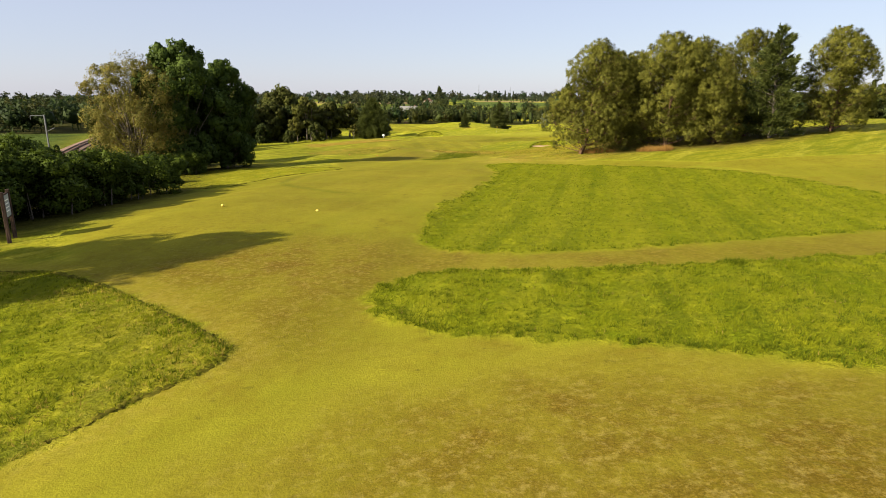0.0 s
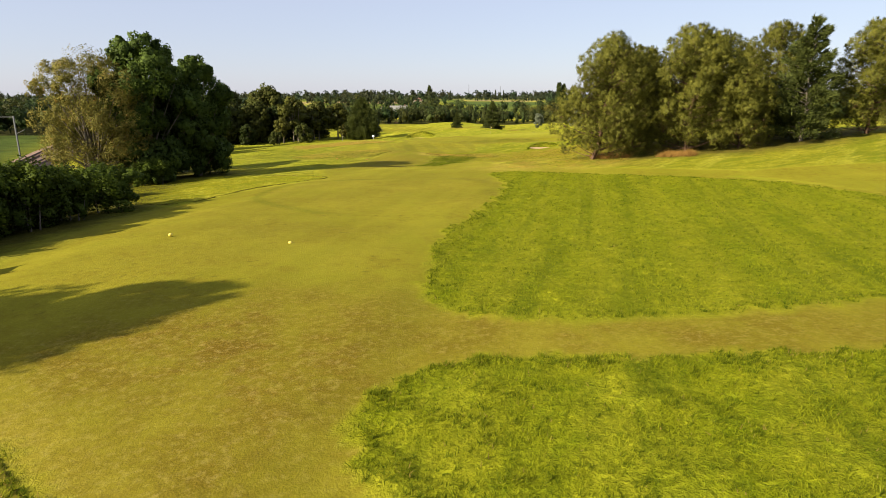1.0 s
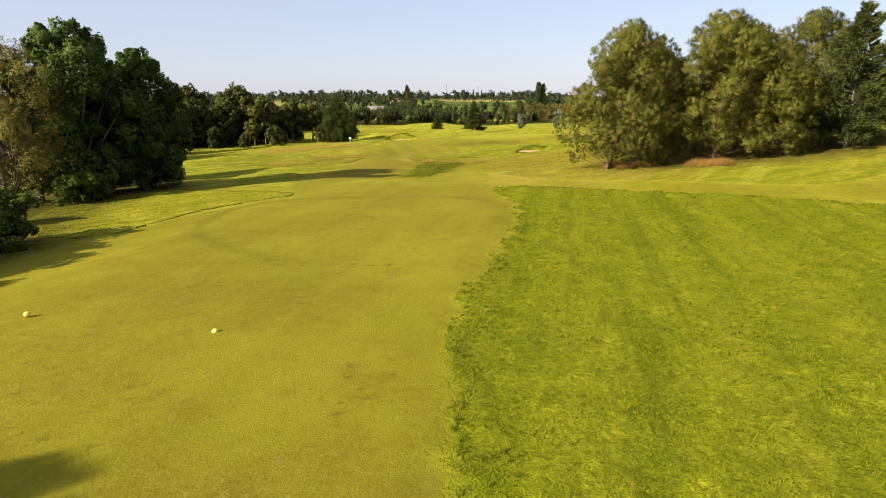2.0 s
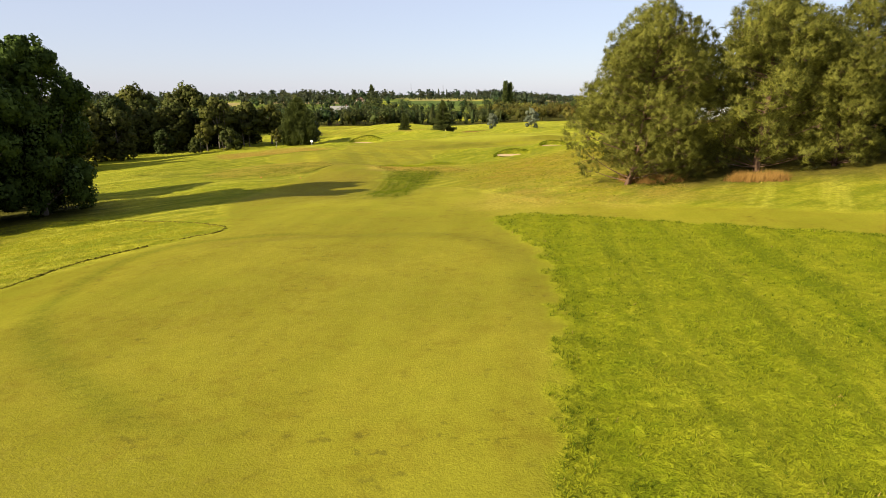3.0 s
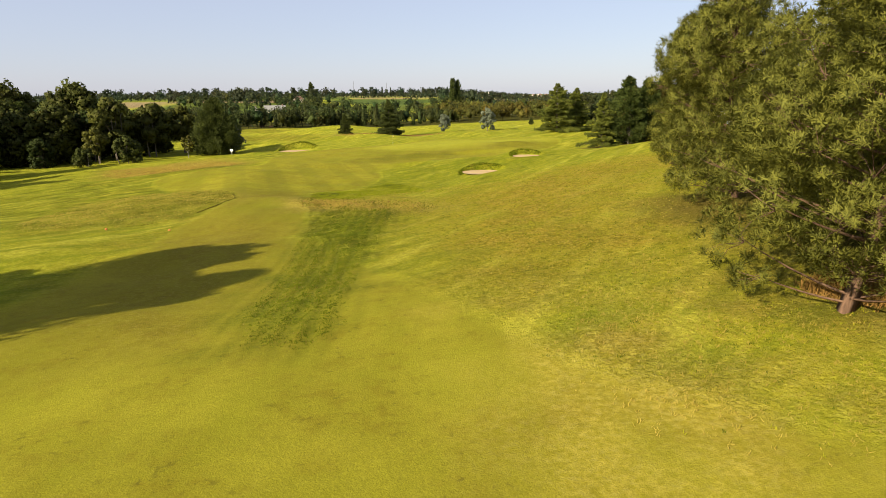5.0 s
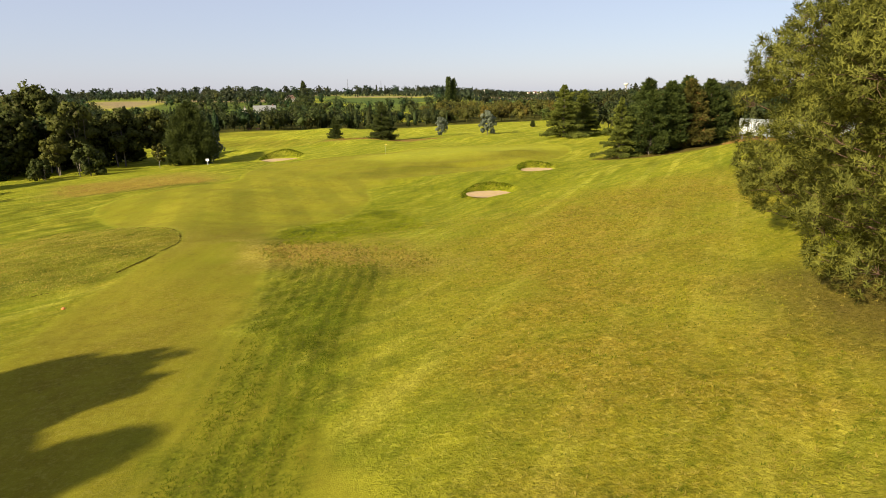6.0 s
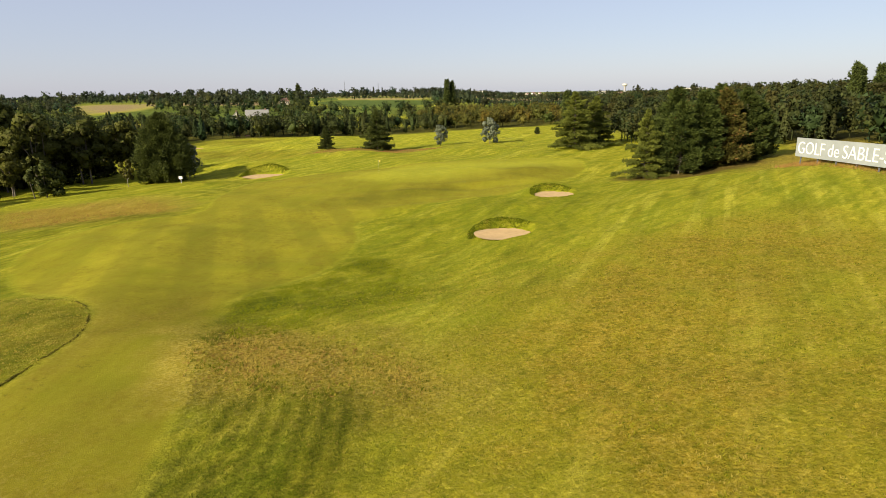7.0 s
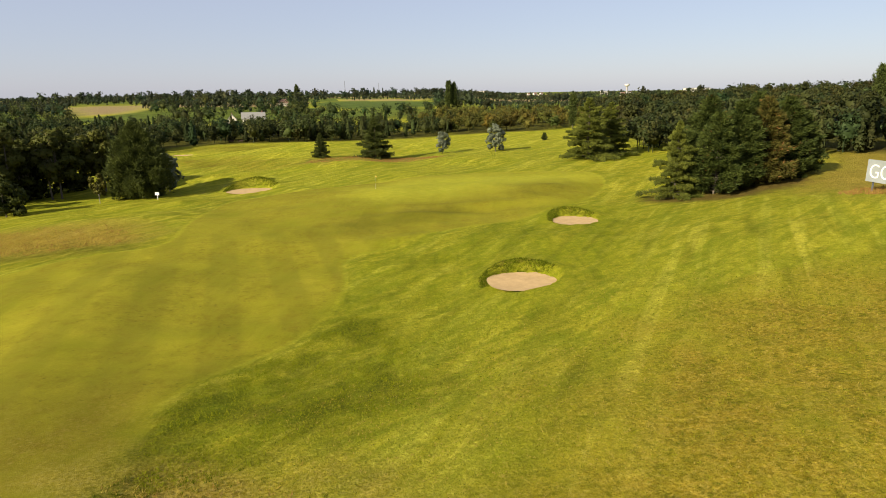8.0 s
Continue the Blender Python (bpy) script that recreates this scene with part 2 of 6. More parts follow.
WOOD_LEAF = foliage("woodland_leaves", (0.022, 0.034, 0.009), (0.090, 0.102, 0.022), (0.085, 0.08, 0.022), 0.05, patch=0.06, tint=0.75)
GROVE_LEAF = foliage("grove_leaves", (0.020, 0.030, 0.009), (0.072, 0.086, 0.020), patch=0.06, by_tree=True)
# far leaves: a little blue distance haze mixed into the base colour
HAZED_LEAF = foliage("hazed_distant_leaves", (0.024, 0.034, 0.015), (0.062, 0.074, 0.032), patch=0.02, by_tree=True)
POPLAR_LEAF = foliage("poplar_leaves", (0.03, 0.045, 0.012), (0.12, 0.145, 0.032))
SILVER_LEAF = foliage("silver_leaves", (0.10, 0.125, 0.07), (0.25, 0.27, 0.18))
YELLOW_LEAF = foliage("yellowing_leaves", (0.065, 0.07, 0.014), (0.155, 0.135, 0.024), patch=0.2)
ORCHARD_LEAF = foliage("orchard_leaves", (0.06, 0.066, 0.013), (0.155, 0.14, 0.024), patch=0.1, by_tree=True)
DRY_GRASS = foliage("dry_grass", (0.26, 0.19, 0.022), (0.54, 0.42, 0.08), thin=0.35, gloss=0.03)
RUSSET_GRASS = foliage("russet_grass", (0.2, 0.11, 0.025), (0.42, 0.25, 0.07), thin=0.35, gloss=0.03)
LUSH_GRASS = foliage("lush_grass", (0.135, 0.168, 0.004), (0.315, 0.325, 0.015), (0.34, 0.30, 0.05), 0.0, 0.4, 1.3, (1.0, 0.1, 1), 13, 0.65, gloss=0.03)
ROW_GRASS = foliage("row_grass", (0.045, 0.075, 0.004), (0.16, 0.18, 0.009), (0.30, 0.22, 0.05), 0.03, 0.35, 1.2, (1.0, 0.12, 1), 5, 0.6, gloss=0.03)
SEMI_GRASS = foliage("semi_rough_grass", (0.21, 0.22, 0.008), (0.42, 0.385, 0.026), (0.36, 0.27, 0.04), 0.0, 0.4, 0.6, (1.0, 0.2, 1), 40, 0.6, gloss=0.03)
# thatch of the cut lip, its dark tone also painting the lip's shade
SHADED_THATCH = plain("shaded_turf_thatch", (0.13, 0.115, 0.012), 0.95, 0.05, 0.5, 5.0)
PINE_BARK = bark("pine_bark", (0.17, 0.10, 0.06))
GREY_BARK = bark("grey_bark", (0.19, 0.16, 0.12))
PALE_BARK = bark("pale_bark", (0.42, 0.38, 0.30))
WHITE_PAINT = plain("white_paint", (0.8, 0.79, 0.74), 0.5, 0.4, 0.06)
YELLOW_PAINT = plain("yellow_paint", (0.75, 0.58, 0.08), 0.5, 0.4, 0.1)
ORANGE_PAINT = plain("orange_paint", (0.62, 0.2, 0.04), 0.5, 0.4, 0.1)
DARK_WOOD = bark("dark_wood", (0.08, 0.05, 0.035), 9)
GREY_BOARD = plain("grey_board", (0.30, 0.32, 0.30), 0.6, 0.3, 0.12, 0.8)
METAL = plain("galvanised_metal", (0.11, 0.115, 0.115), 0.6, 0.4, 0.15, 4, 0.2)
RAIL_STEEL = plain("rail_steel", (0.16, 0.10, 0.075), 0.5, 0.5, 0.2, 2, 0.5)
BALLAST = plain("ballast", (0.17, 0.115, 0.085), 0.95, 0.1, 0.35, 1.2)
CONCRETE = plain("concrete", (0.36, 0.34, 0.31), 0.9, 0.2, 0.2, 1.5)
SLATE = plain("slate_roof", (0.23, 0.225, 0.205), 0.7, 0.3, 0.15, 0.8)
TERRACOTTA = plain("tile_roof", (0.24, 0.14, 0.10), 0.85, 0.2, 0.2, 0.8)
RENDER_WALL = plain("rendered_wall", (0.62, 0.57, 0.48), 0.9, 0.2, 0.1, 0.6)
DARK_GLASS = plain("window_glass", (0.03, 0.035, 0.04), 0.1, 0.6, 0.1)


# ------------------------------------------------------------------ mesh helpers
def mesh_of(name, verts, faces, smooth=False):
    """A mesh from arrays: verts (n, 3) and faces (m, k), all of k corners."""
    verts, faces = np.asarray(verts, np.float32), np.asarray(faces, np.int32)
    me = bpy.data.meshes.new(name)
    m, k = faces.shape
    me.vertices.add(len(verts))
    me.vertices.foreach_set("co", verts.ravel())
    me.loops.add(m * k)
    me.loops.foreach_set("vertex_index", faces.ravel())
    me.polygons.add(m)
    me.polygons.foreach_set("loop_start", np.arange(0, m * k, k, dtype=np.int32))
    me.polygons.foreach_set("loop_total", np.full(m, k, np.int32))
    if smooth:
        me.polygons.foreach_set("use_smooth", np.ones(m, bool))
    me.update(calc_edges=True)
    me.validate()
    return me


def mesh_part(name, me, mat, parent=None, label=""):
    ob = new(name, me)
    if not me.materials:
        me.materials.append(mat)
    if parent:
        ob.parent = parent
    return tagged(ob, label)


def part(name, bm, mat, parent=None, label=""):
    me = bpy.data.meshes.new(name)
    bm.to_mesh(me)
    bm.free()
    return mesh_part(name, me, mat, parent, label)


def thing(name, place, label, category, group="", kind="", turn=0.0):
    ob = new(name)
    ob.empty_display_size = 0.2
    ob.matrix_basis = pose(*place, 0, 0, turn)
    return tagged(ob, label, category, group, kind)


def box(bm, size, centre, turn=0.0, bevel=0.0):
    r = bmesh.ops.create_cube(bm, size=1.0, matrix=pose(*centre, 0, 0, turn) @ Matrix.Diagonal((*size, 1)))
    if bevel:
        edges = {ed for v in r["verts"] for ed in v.link_edges}
        bmesh.ops.bevel(bm, geom=list(edges), offset=bevel, segments=2, affect="EDGES", profile=0.5)


def rod(bm, a, b, r0, r1=None, sides=10):
    a, b = Vector(a), Vector(b)
    q = (b - a).to_track_quat("Z", "Y").to_matrix().to_4x4()
    bmesh.ops.create_cone(bm, cap_ends=True, segments=sides, radius1=r0, radius2=r0 if r1 is None else r1,
                          depth=(b - a).length, matrix=Matrix.Translation((a + b) / 2) @ q)


def tubes(paths, sides=5):
    """Tapered tubes joined in one array pair. paths: list of (points (n, 3), radii (n,))."""
    verts, faces, base = [], [], 0
    ang = np.linspace(0, 2 * np.pi, sides, endpoint=False)
    for pts, rad in paths:
        pts, rad = np.asarray(pts, float), np.asarray(rad, float)
        d = np.gradient(pts, axis=0)
        d /= np.linalg.norm(d, axis=1)[:, None] + 1e-9
        ref = np.where(np.abs(d[:, 2:3]) > 0.9, [[1.0, 0, 0]], [[0, 0, 1.0]])
        u = np.cross(d, ref)
        u /= np.linalg.norm(u, axis=1)[:, None] + 1e-9
        v = np.cross(d, u)
        ring = pts[:, None] + rad[:, None, None] * (u[:, None] * np.cos(ang)[None, :, None] + v[:, None] * np.sin(ang)[None, :, None])
        verts.append(ring.reshape(-1, 3))
        n = len(pts)
        for i in range(n - 1):
            for j in range(sides):
                k = (j + 1) % sides
                faces.append((base + i * sides + j, base + i * sides + k, base + (i + 1) * sides + k, base + (i + 1) * sides + j))
        base += n * sides
    return np.concatenate(verts), np.array(faces)


def unit(a):
    return a / (np.linalg.norm(a, axis=-1, keepdims=True) + 1e-9)


def needles(rng, at, axis, length, width, spread):
    """Thin pointed leaves: one triangle at each place of at, along axis with some spread."""
    n = len(at)
    d = unit(axis + rng.normal(0, spread, (n, 3)))
    side = unit(np.cross(d, rng.normal(0, 1, (n, 3))))
    ln = length * rng.uniform(0.7, 1.25, (n, 1))
    verts = np.stack([at - side * width / 2, at + side * width / 2, at + d * ln], 1).reshape(-1, 3)
    return verts, np.arange(3 * n).reshape(-1, 3)


def leaves(rng, at, out, size, spread=0.7, aspect=0.6):
    """Pointed leaves that face outwards, more or less."""
    n = len(at)
    nrm = unit(out + rng.normal(0, spread, (n, 3)))
    d = unit(np.cross(nrm, rng.normal(0, 1, (n, 3))))
    s = np.cross(nrm, d)
    ln = (size * rng.uniform(0.6, 1.3, (n, 1)))
    verts = np.stack([at - d * ln * 0.5 + s * ln * aspect * 0.5, at - d * ln * 0.5 - s * ln * aspect * 0.5, at + d * ln * 0.6], 1).reshape(-1, 3)
    return verts, np.arange(3 * n).reshape(-1, 3)


def facing_out(verts, way):
    """Turns each leaf's face to the way its clump faces, and shades the clump as one round mass."""
    v = verts.reshape(-1, 3, 3).copy()
    away = np.einsum("ij,ij->i", np.cross(v[:, 1] - v[:, 0], v[:, 2] - v[:, 0]), way) < 0
    v[away] = v[away][:, ::-1]
    return v.reshape(-1, 3), np.repeat(way, 3, axis=0)


# ------------------------------------------------------------------ the lie of the land
XN = np.array([-60, -30, -12, 0, 12, 25, 45, 80], float)
YN = np.array([-20, 8, 24, 45, 65, 85, 105, 130, 160, 200, 260, 360], float)
LEVELS = np.array([
    (-1.5, -0.6, 0.2, 1.2, 1.6, 1.5, 1.8, 3.0),
    (-1.6, -0.6, -0.2, 0.6, 1.5, 1.6, 1.9, 3.3),
    (-1.9, -0.7, 0.2, 0.2, 0.6, 1.1, 1.9, 3.5),
    (-2.4, -1.6, -0.6, -0.2, 0.3, 1.0, 2.3, 4.0),
    (-3.3, -2.4, -1.3, -0.8, -0.2, 1.0, 2.6, 4.1),
    (-4.6, -3.1, -2.8, -2.6, -1.4, 0.2, 1.8, 3.3),
    (-6.0, -3.9, -3.0, -3.2, -3.1, -1.7, 0.3, 2.2),
    (-7.4, -5.2, -4.2, -4.9, -5.1, -3.6, -0.9, 1.7),
    (-8.0, -6.1, -4.8, -4.9, -4.7, -4.8, -4.3, -1.5),
    (-8.4, -7.3, -6.7, -6.1, -5.4, -4.9, -4.6, -3.4),
    (-9.0, -8.3, -7.2, -6.3, -6.3, -7.2, -6.4, -5.5),
    (-9.0, -8.0, -8.5, -9.0, -9.3, -9.4, -9.3, -8.2),
])
# small mounds and hollows: x, y, half-width in x, half-width in y, height
NEAR_MOUNDS = [
    (5.0, 3.0, 5.0, 4.5, 0.35),
    (17.5, 164.5, 6.0, 2.0, 0.55),
    (28.0, 170.0, 5.0, 2.0, 0.5),
    (39.0, 178.0, 5.0, 2.4, 0.5),
    (20.7, 137.0, 3.4, 1.7, 0.6),
    (34.8, 158.6, 3.2, 1.8, 0.5),
    (-6.0, 101.0, 5.0, 6.0, 0.25),
    (24.0, 166.0, 13.0, 3.0, -0.35),
    (60.0, 130.0, 9.0, 14.0, 1.5),
    (-25.0, 178.0, 9.0, 6.0, 0.6),
    (2.0, 128.0, 9.0, 3.0, 0.25),
    (12.0, 141.0, 3.5, 3.0, 0.25),
    (27.0, 145.0, 5.0, 3.0, 0.35),
    (14.0, 152.0, 5.0, 2.0, 0.3),
    (-14.0, 140.0, 7.0, 9.0, 0.3),
    (-20.0, 90.0, 6.0, 5.0, 0.4),
]
FAR_MOUNDS = [
    (-8.0, 211.5, 5.0, 2.3, 1.20),
    (30.0, 182.0, 16.0, 8.0, 0.75),
    (-18.0, 270.0, 24.0, 7.0, 1.50),
    (6.0, 300.0, 20.0, 8.0, 1.80),
    (45.0, 300.0, 16.0, 8.0, 1.35),
    (-20.0, 226.0, 12.0, 5.0, 1.20),
    (8.0, 232.0, 16.0, 4.5, 1.05),
    (40.0, 226.0, 13.0, 5.0, 0.90),
    (-16.0, 190.0, 6.0, 4.0, 0.90),
    (-12.0, 250.0, 14.0, 5.0, 1.05),
    (30.0, 276.0, 18.0, 6.0, 1.20),
]
MOUNDS = NEAR_MOUNDS + FAR_MOUNDS
# bunkers: x, y, half-width in x, half-width in y, depth
BUNKERS = [(20.9, 133.2, 2.7, 2.3, 0.45), (34.6, 154.6, 2.5, 2.6, 0.4), (-8.0, 206.0, 3.9, 3.6, 0.5), (-41.0, 306.0, 3.2, 3.0, 0.4)]


def hermite(nodes, vals, t):
    d = np.gradient(vals, nodes, axis=0)
    t = np.clip(t, nodes[0], nodes[-1])
    i = np.clip(np.searchsorted(nodes, t) - 1, 0, len(nodes) - 2)
    ln = (nodes[i + 1] - nodes[i])[:, None]
    s = (t - nodes[i])[:, None] / ln
    return (2 * s**3 - 3 * s**2 + 1) * vals[i] + (s**3 - 2 * s**2 + s) * ln * d[i] + (3 * s**2 - 2 * s**3) * vals[i + 1] + (s**3 - s**2) * ln * d[i + 1]


def smooth(a, b, x):
    t = np.clip((x - a) / (b - a), 0, 1)
    return t * t * (3 - 2 * t)


def lattice(i, j, seed):
    """A repeatable random value between -1 and 1 at each lattice point."""
    n = (i * 374761393 + j * 668265263 + seed * 974711) & 0x7FFFFFFF
    n = ((n ^ (n >> 13)) * 1274126177) & 0x7FFFFFFF
    return ((n ^ (n >> 16)) & 0xFFFF) / 32767.5 - 1


def ripple(x, y, k, seed=3):
    """Smooth irregular waves, about 1 / k metres from crest to hollow, between about -1 and 1."""
    total = np.zeros(np.shape(x))
    for octave, share in ((1.0, 0.75), (2.1, 0.35)):
        u, v = np.asarray(x) * k * octave, np.asarray(y) * k * octave
        i, j = np.floor(u).astype(np.int64), np.floor(v).astype(np.int64)
        fu, fv = u - i, v - j
        fu, fv = fu * fu * (3 - 2 * fu), fv * fv * (3 - 2 * fv)
        a = lattice(i, j, seed) * (1 - fu) + lattice(i + 1, j, seed) * fu
        b = lattice(i, j + 1, seed) * (1 - fu) + lattice(i + 1, j + 1, seed) * fu
        total += share * (a * (1 - fv) + b * fv)
        seed += 7
    return total


def land(x, y, dug=True):
    """Height of the ground, arrays in and out."""
    x, y = np.atleast_1d(np.asarray(x, float)), np.atleast_1d(np.asarray(y, float))
    cols = hermite(YN, LEVELS, y)
    d = np.gradient(cols, XN, axis=1)
    xc = np.clip(x, XN[0], XN[-1])
    i = np.clip(np.searchsorted(XN, xc) - 1, 0, len(XN) - 2)
    k = np.arange(len(x))
    ln = XN[i + 1] - XN[i]
    s = (xc - XN[i]) / ln
    z = (2 * s**3 - 3 * s**2 + 1) * cols[k, i] + (s**3 - 2 * s**2 + s) * ln * d[k, i] + (3 * s**2 - 2 * s**3) * cols[k, i + 1] + (s**3 - s**2) * ln * d[k, i + 1]
    # the plain round about, and the wooded hill on the east
    z += (-9.0 - z) * smooth(330, 460, y)
    z += (-8.0 - z) * smooth(-60, -110, x) * smooth(60, 140, y)
    z += 11.5 * np.exp(-((x - 340) / 150) ** 2 - ((y - 430) / 190) ** 2) + 3.0 * np.exp(-((x - 170) / 50) ** 2 - ((y - 260) / 70) ** 2)
    # farmland rises beyond the valley, except towards the town
    z += (8.5 * smooth(395, 660, y) + 3.5 * smooth(660, 1300, y)) * (1 - smooth(0.21, 0.33, x / np.maximum(y - 89, 1)))
    far = np.hypot(x, y)
    z += smooth(900, 4000, far) * 6.0 * np.exp(-((np.arctan2(x, y) - 0.45) / 0.3) ** 2)
    for mx, my, wx, wy, h in MOUNDS:
        z += h * np.exp(-((x - mx) / wx) ** 2 - ((y - my) / wy) ** 2)
    z += (0.36 * ripple(x, y, 0.08) + 0.15 * ripple(y, x, 0.19)) * smooth(56, 75, y) * smooth(420, 300, y) * smooth(-60, -40, x) * smooth(95, 75, x)
    z += 0.18 * smooth(-1.2, 1.2, depth_in(TEE_PLATEAU, x, y))
    if not dug:
        return z
    for (bx, by, rx, ry, depth), floor_z in zip(BUNKERS, BUNKER_FLOORS):
        q = np.sqrt(((x - bx) / rx) ** 2 + ((y - by) / ry) ** 2)
        z += 0.9 * depth * np.exp(-((q - 1.45) / 0.3) ** 2) * smooth(-0.2, 0.7, (y - by) / (ry * np.maximum(q, 0.3)))
        z += (floor_z - 0.28 - z) * (1 - smooth(0.96, 1.18, q))
    return z


def ground_at(x, y):
    return float(land(x, y)[0])


def rounded(points, steps=2):
    """A closed outline with its corners cut."""
    p = np.array(points, float)
    for _ in range(steps):
        q = np.roll(p, -1, axis=0)
        p = np.stack([0.75 * p + 0.25 * q, 0.25 * p + 0.75 * q], 1).reshape(-1, 2)
    return p


def depth_in(outline, x, y):
    """Metres inside the outline (negative outside)."""
    best, odd = np.full(x.shape, 1e9), np.zeros(x.shape, bool)
    q = np.roll(outline, -1, axis=0)
    for (ax, ay), (bx, by) in zip(outline, q):
        ex, ey = bx - ax, by - ay
        t = np.clip(((x - ax) * ex + (y - ay) * ey) / (ex * ex + ey * ey + 1e-12), 0, 1)
        best = np.minimum(best, np.hypot(x - ax - t * ex, y - ay - t * ey))
        cross = ((ay > y) != (by > y)) & (x < (bx - ax) * (y - ay) / (by - ay + 1e-12) + ax)
        odd ^= cross
    return np.where(odd, best, -best)


TEE_PLATEAU = rounded([(-7, 54), (-9.2, 53.8), (-11, 52), (-12.5, 49), (-14, 42), (-15.5, 33), (-15.5, 22), (-12, 8), (-3, 8), (0, 30), (2.5, 40), (3.5, 48), (1, 53)], 2)
BUNKER_FLOORS = [float(land(bx, by - 0.9 * ry, False)[0]) - 0.12 for bx, by, rx, ry, depth in BUNKERS]
ROUGH_NEAR = rounded([(-2.0, 13.8), (-1.7, 15.3), (-0.5, 16.7), (1.6, 17.0), (3.4, 16.6), (6.1, 16.3), (9.4, 16.1), (14.5, 16.6), (22, 17.5), (24, 12), (18, 6.0),
                      (12, 6.2), (8.1, 7.3), (6.1, 8.7), (3, 10), (1.1, 10.6), (-1, 11.8)], 2)
ROUGH_EAST = rounded([(-1.1, 22.1), (-0.4, 20.2), (2.5, 19.1), (6.7, 19.2), (11.1, 19.7), (17.5, 21.1), (24, 23.5), (24, 30), (22.6, 40), (18, 46.3), (14.9, 49),
                      (11, 52.6), (8, 55.2), (6, 57), (4.4, 57.2), (3.3, 55.6), (4.2, 49.8), (3.9, 45.8), (3, 42), (2.2, 38.5), (1.3, 35.3), (-0.1, 32.3), (-0.8, 26)], 2)
ROUGH_WEST = rounded([(-24, 20), (-15.9, 18), (-13.2, 17.2), (-10.2, 15.3), (-7.2, 12.8), (-4.8, 10.6), (-4.5, 9.8), (-4.8, 9.1), (-5.7, 8.2), (-6.3, 7.1), (-7, 6.1), (-9, 3), (-24, -2)], 2)
EDGE_WEST = rounded([(-18, 43), (-16.7, 48.2), (-15.9, 52.3), (-13.1, 55.8), (-10.2, 58), (-12.6, 61), (-18.6, 64.9), (-24, 68.2), (-31, 66), (-27, 50)], 2)
EDGE_FAR_WEST = rounded([(-10.4, 105.1), (-9.8, 108.1), (-9.3, 111.5), (-10.7, 117.3), (-14.2, 120), (-18.2, 121.9), (-26, 121), (-26, 99), (-13, 100)], 2)
FAIRWAY = rounded([(-2.3, 90), (-2.2, 99.3), (-2.7, 106), (-2.6, 112), (-2.8, 118), (-0.4, 122.5), (3.5, 126), (6.2, 132), (7.2, 139), (6.9, 147), (12.5, 149), (19.7, 155),
                   (26.7, 156), (36, 161.6), (50, 177), (54, 190), (45, 199), (20, 200), (0, 196), (-11, 186), (-11.5, 166), (-10.6, 154.5), (-19, 152.3), (-23.3, 149.5),
                   (-24.6, 141), (-23.4, 135), (-21, 129), (-18.5, 124.5), (-14.4, 120.6), (-10.7, 117.7), (-9.2, 111.5), (-9.7, 108), (-10.3, 104.5), (-12, 98), (-12, 90)], 2)
TEES = rounded([(-15.5, 21), (-17.5, 30), (-18.5, 42), (-15, 52), (-10, 57.5), (-12, 64), (-14, 75), (-12, 91), (-2.4, 92), (1, 80), (3.6, 70), (4.8, 66), (5.8, 63.4), (8.1, 60.2), (11.6, 57), (18, 51.5), (22, 48), (18.4, 46.4), (14.9, 49.1), (11, 52.7), (8, 55.3), (6, 57.1), (4.4, 57.3), (3.4, 55.6), (4.2, 49.8),
                (3.9, 45.8), (3, 42), (1.3, 35.3), (-0.1, 32.3), (-1, 24.6), (-1, 22), (2.5, 19), (11, 19.5), (24, 23), (25, 17), (14, 16.3), (0.5, 16.3), (-2, 14),
                (-1, 11.6), (8, 7), (20, 4), (20, -18), (-14, -18), (-8, 3), (-4.3, 9.8)], 1)
EAST_TEE = rounded([(24, 25), (33, 24), (44, 33), (40, 45), (27, 50), (19, 48), (23, 41)], 2)
DRILL_ROWS = rounded([(-4.2, 69), (0.0, 67.5), (0.7, 77.5), (2.3, 86), (4.4, 96), (5.4, 102), (-1.0, 104), (-1.9, 96), (-3.2, 84)], 1)
FAIRWAY_COLLAR = rounded([(-2.2, 109.5), (-2.6, 117), (0, 122), (4, 125.5), (7, 131), (9, 128), (11, 120), (9.5, 114.5), (5, 112.3), (1, 110.3)], 2)
WEST_ROUGH = rounded([(-26, 99), (-13, 100), (-9, 108), (-10, 117), (-14.5, 121), (-19, 125), (-21.5, 129), (-24, 135), (-25.2, 141), (-24, 150), (-19, 153), (-12, 156), (-16, 164), (-34, 164), (-46, 150), (-44, 120)], 1)
# tiers by the green: brownish turf, with their slope shade painted in
SHADED_TIERS = [rounded([(3.8, 160.6), (7.6, 157.8), (13.6, 158.5), (24.7, 167.5), (19.5, 169.5), (10, 163)], 2), rounded([(33, 173.5), (37.5, 173.6), (42.9, 178), (39, 180.5), (35, 179.5)], 2)]
MOWN_SLOPE = rounded([(6, 118), (14, 108), (30, 104), (50, 112), (66, 140), (62, 156), (44, 162), (36, 172), (24, 154), (9, 149), (8, 134)], 2)
DRY_FIELD = rounded([(72, 168), (89, 173), (107, 199), (128, 201), (120, 184), (100, 160), (84, 140), (64, 132), (60, 146)], 2)
# tip of the collar where the slope's shade is painted on
COLLAR_SHADE = rounded([(-2.9, 109.5), (-2.7, 116), (-1.2, 119.5), (0.2, 118.5), (-0.6, 114), (-0.4, 110.5)], 2)
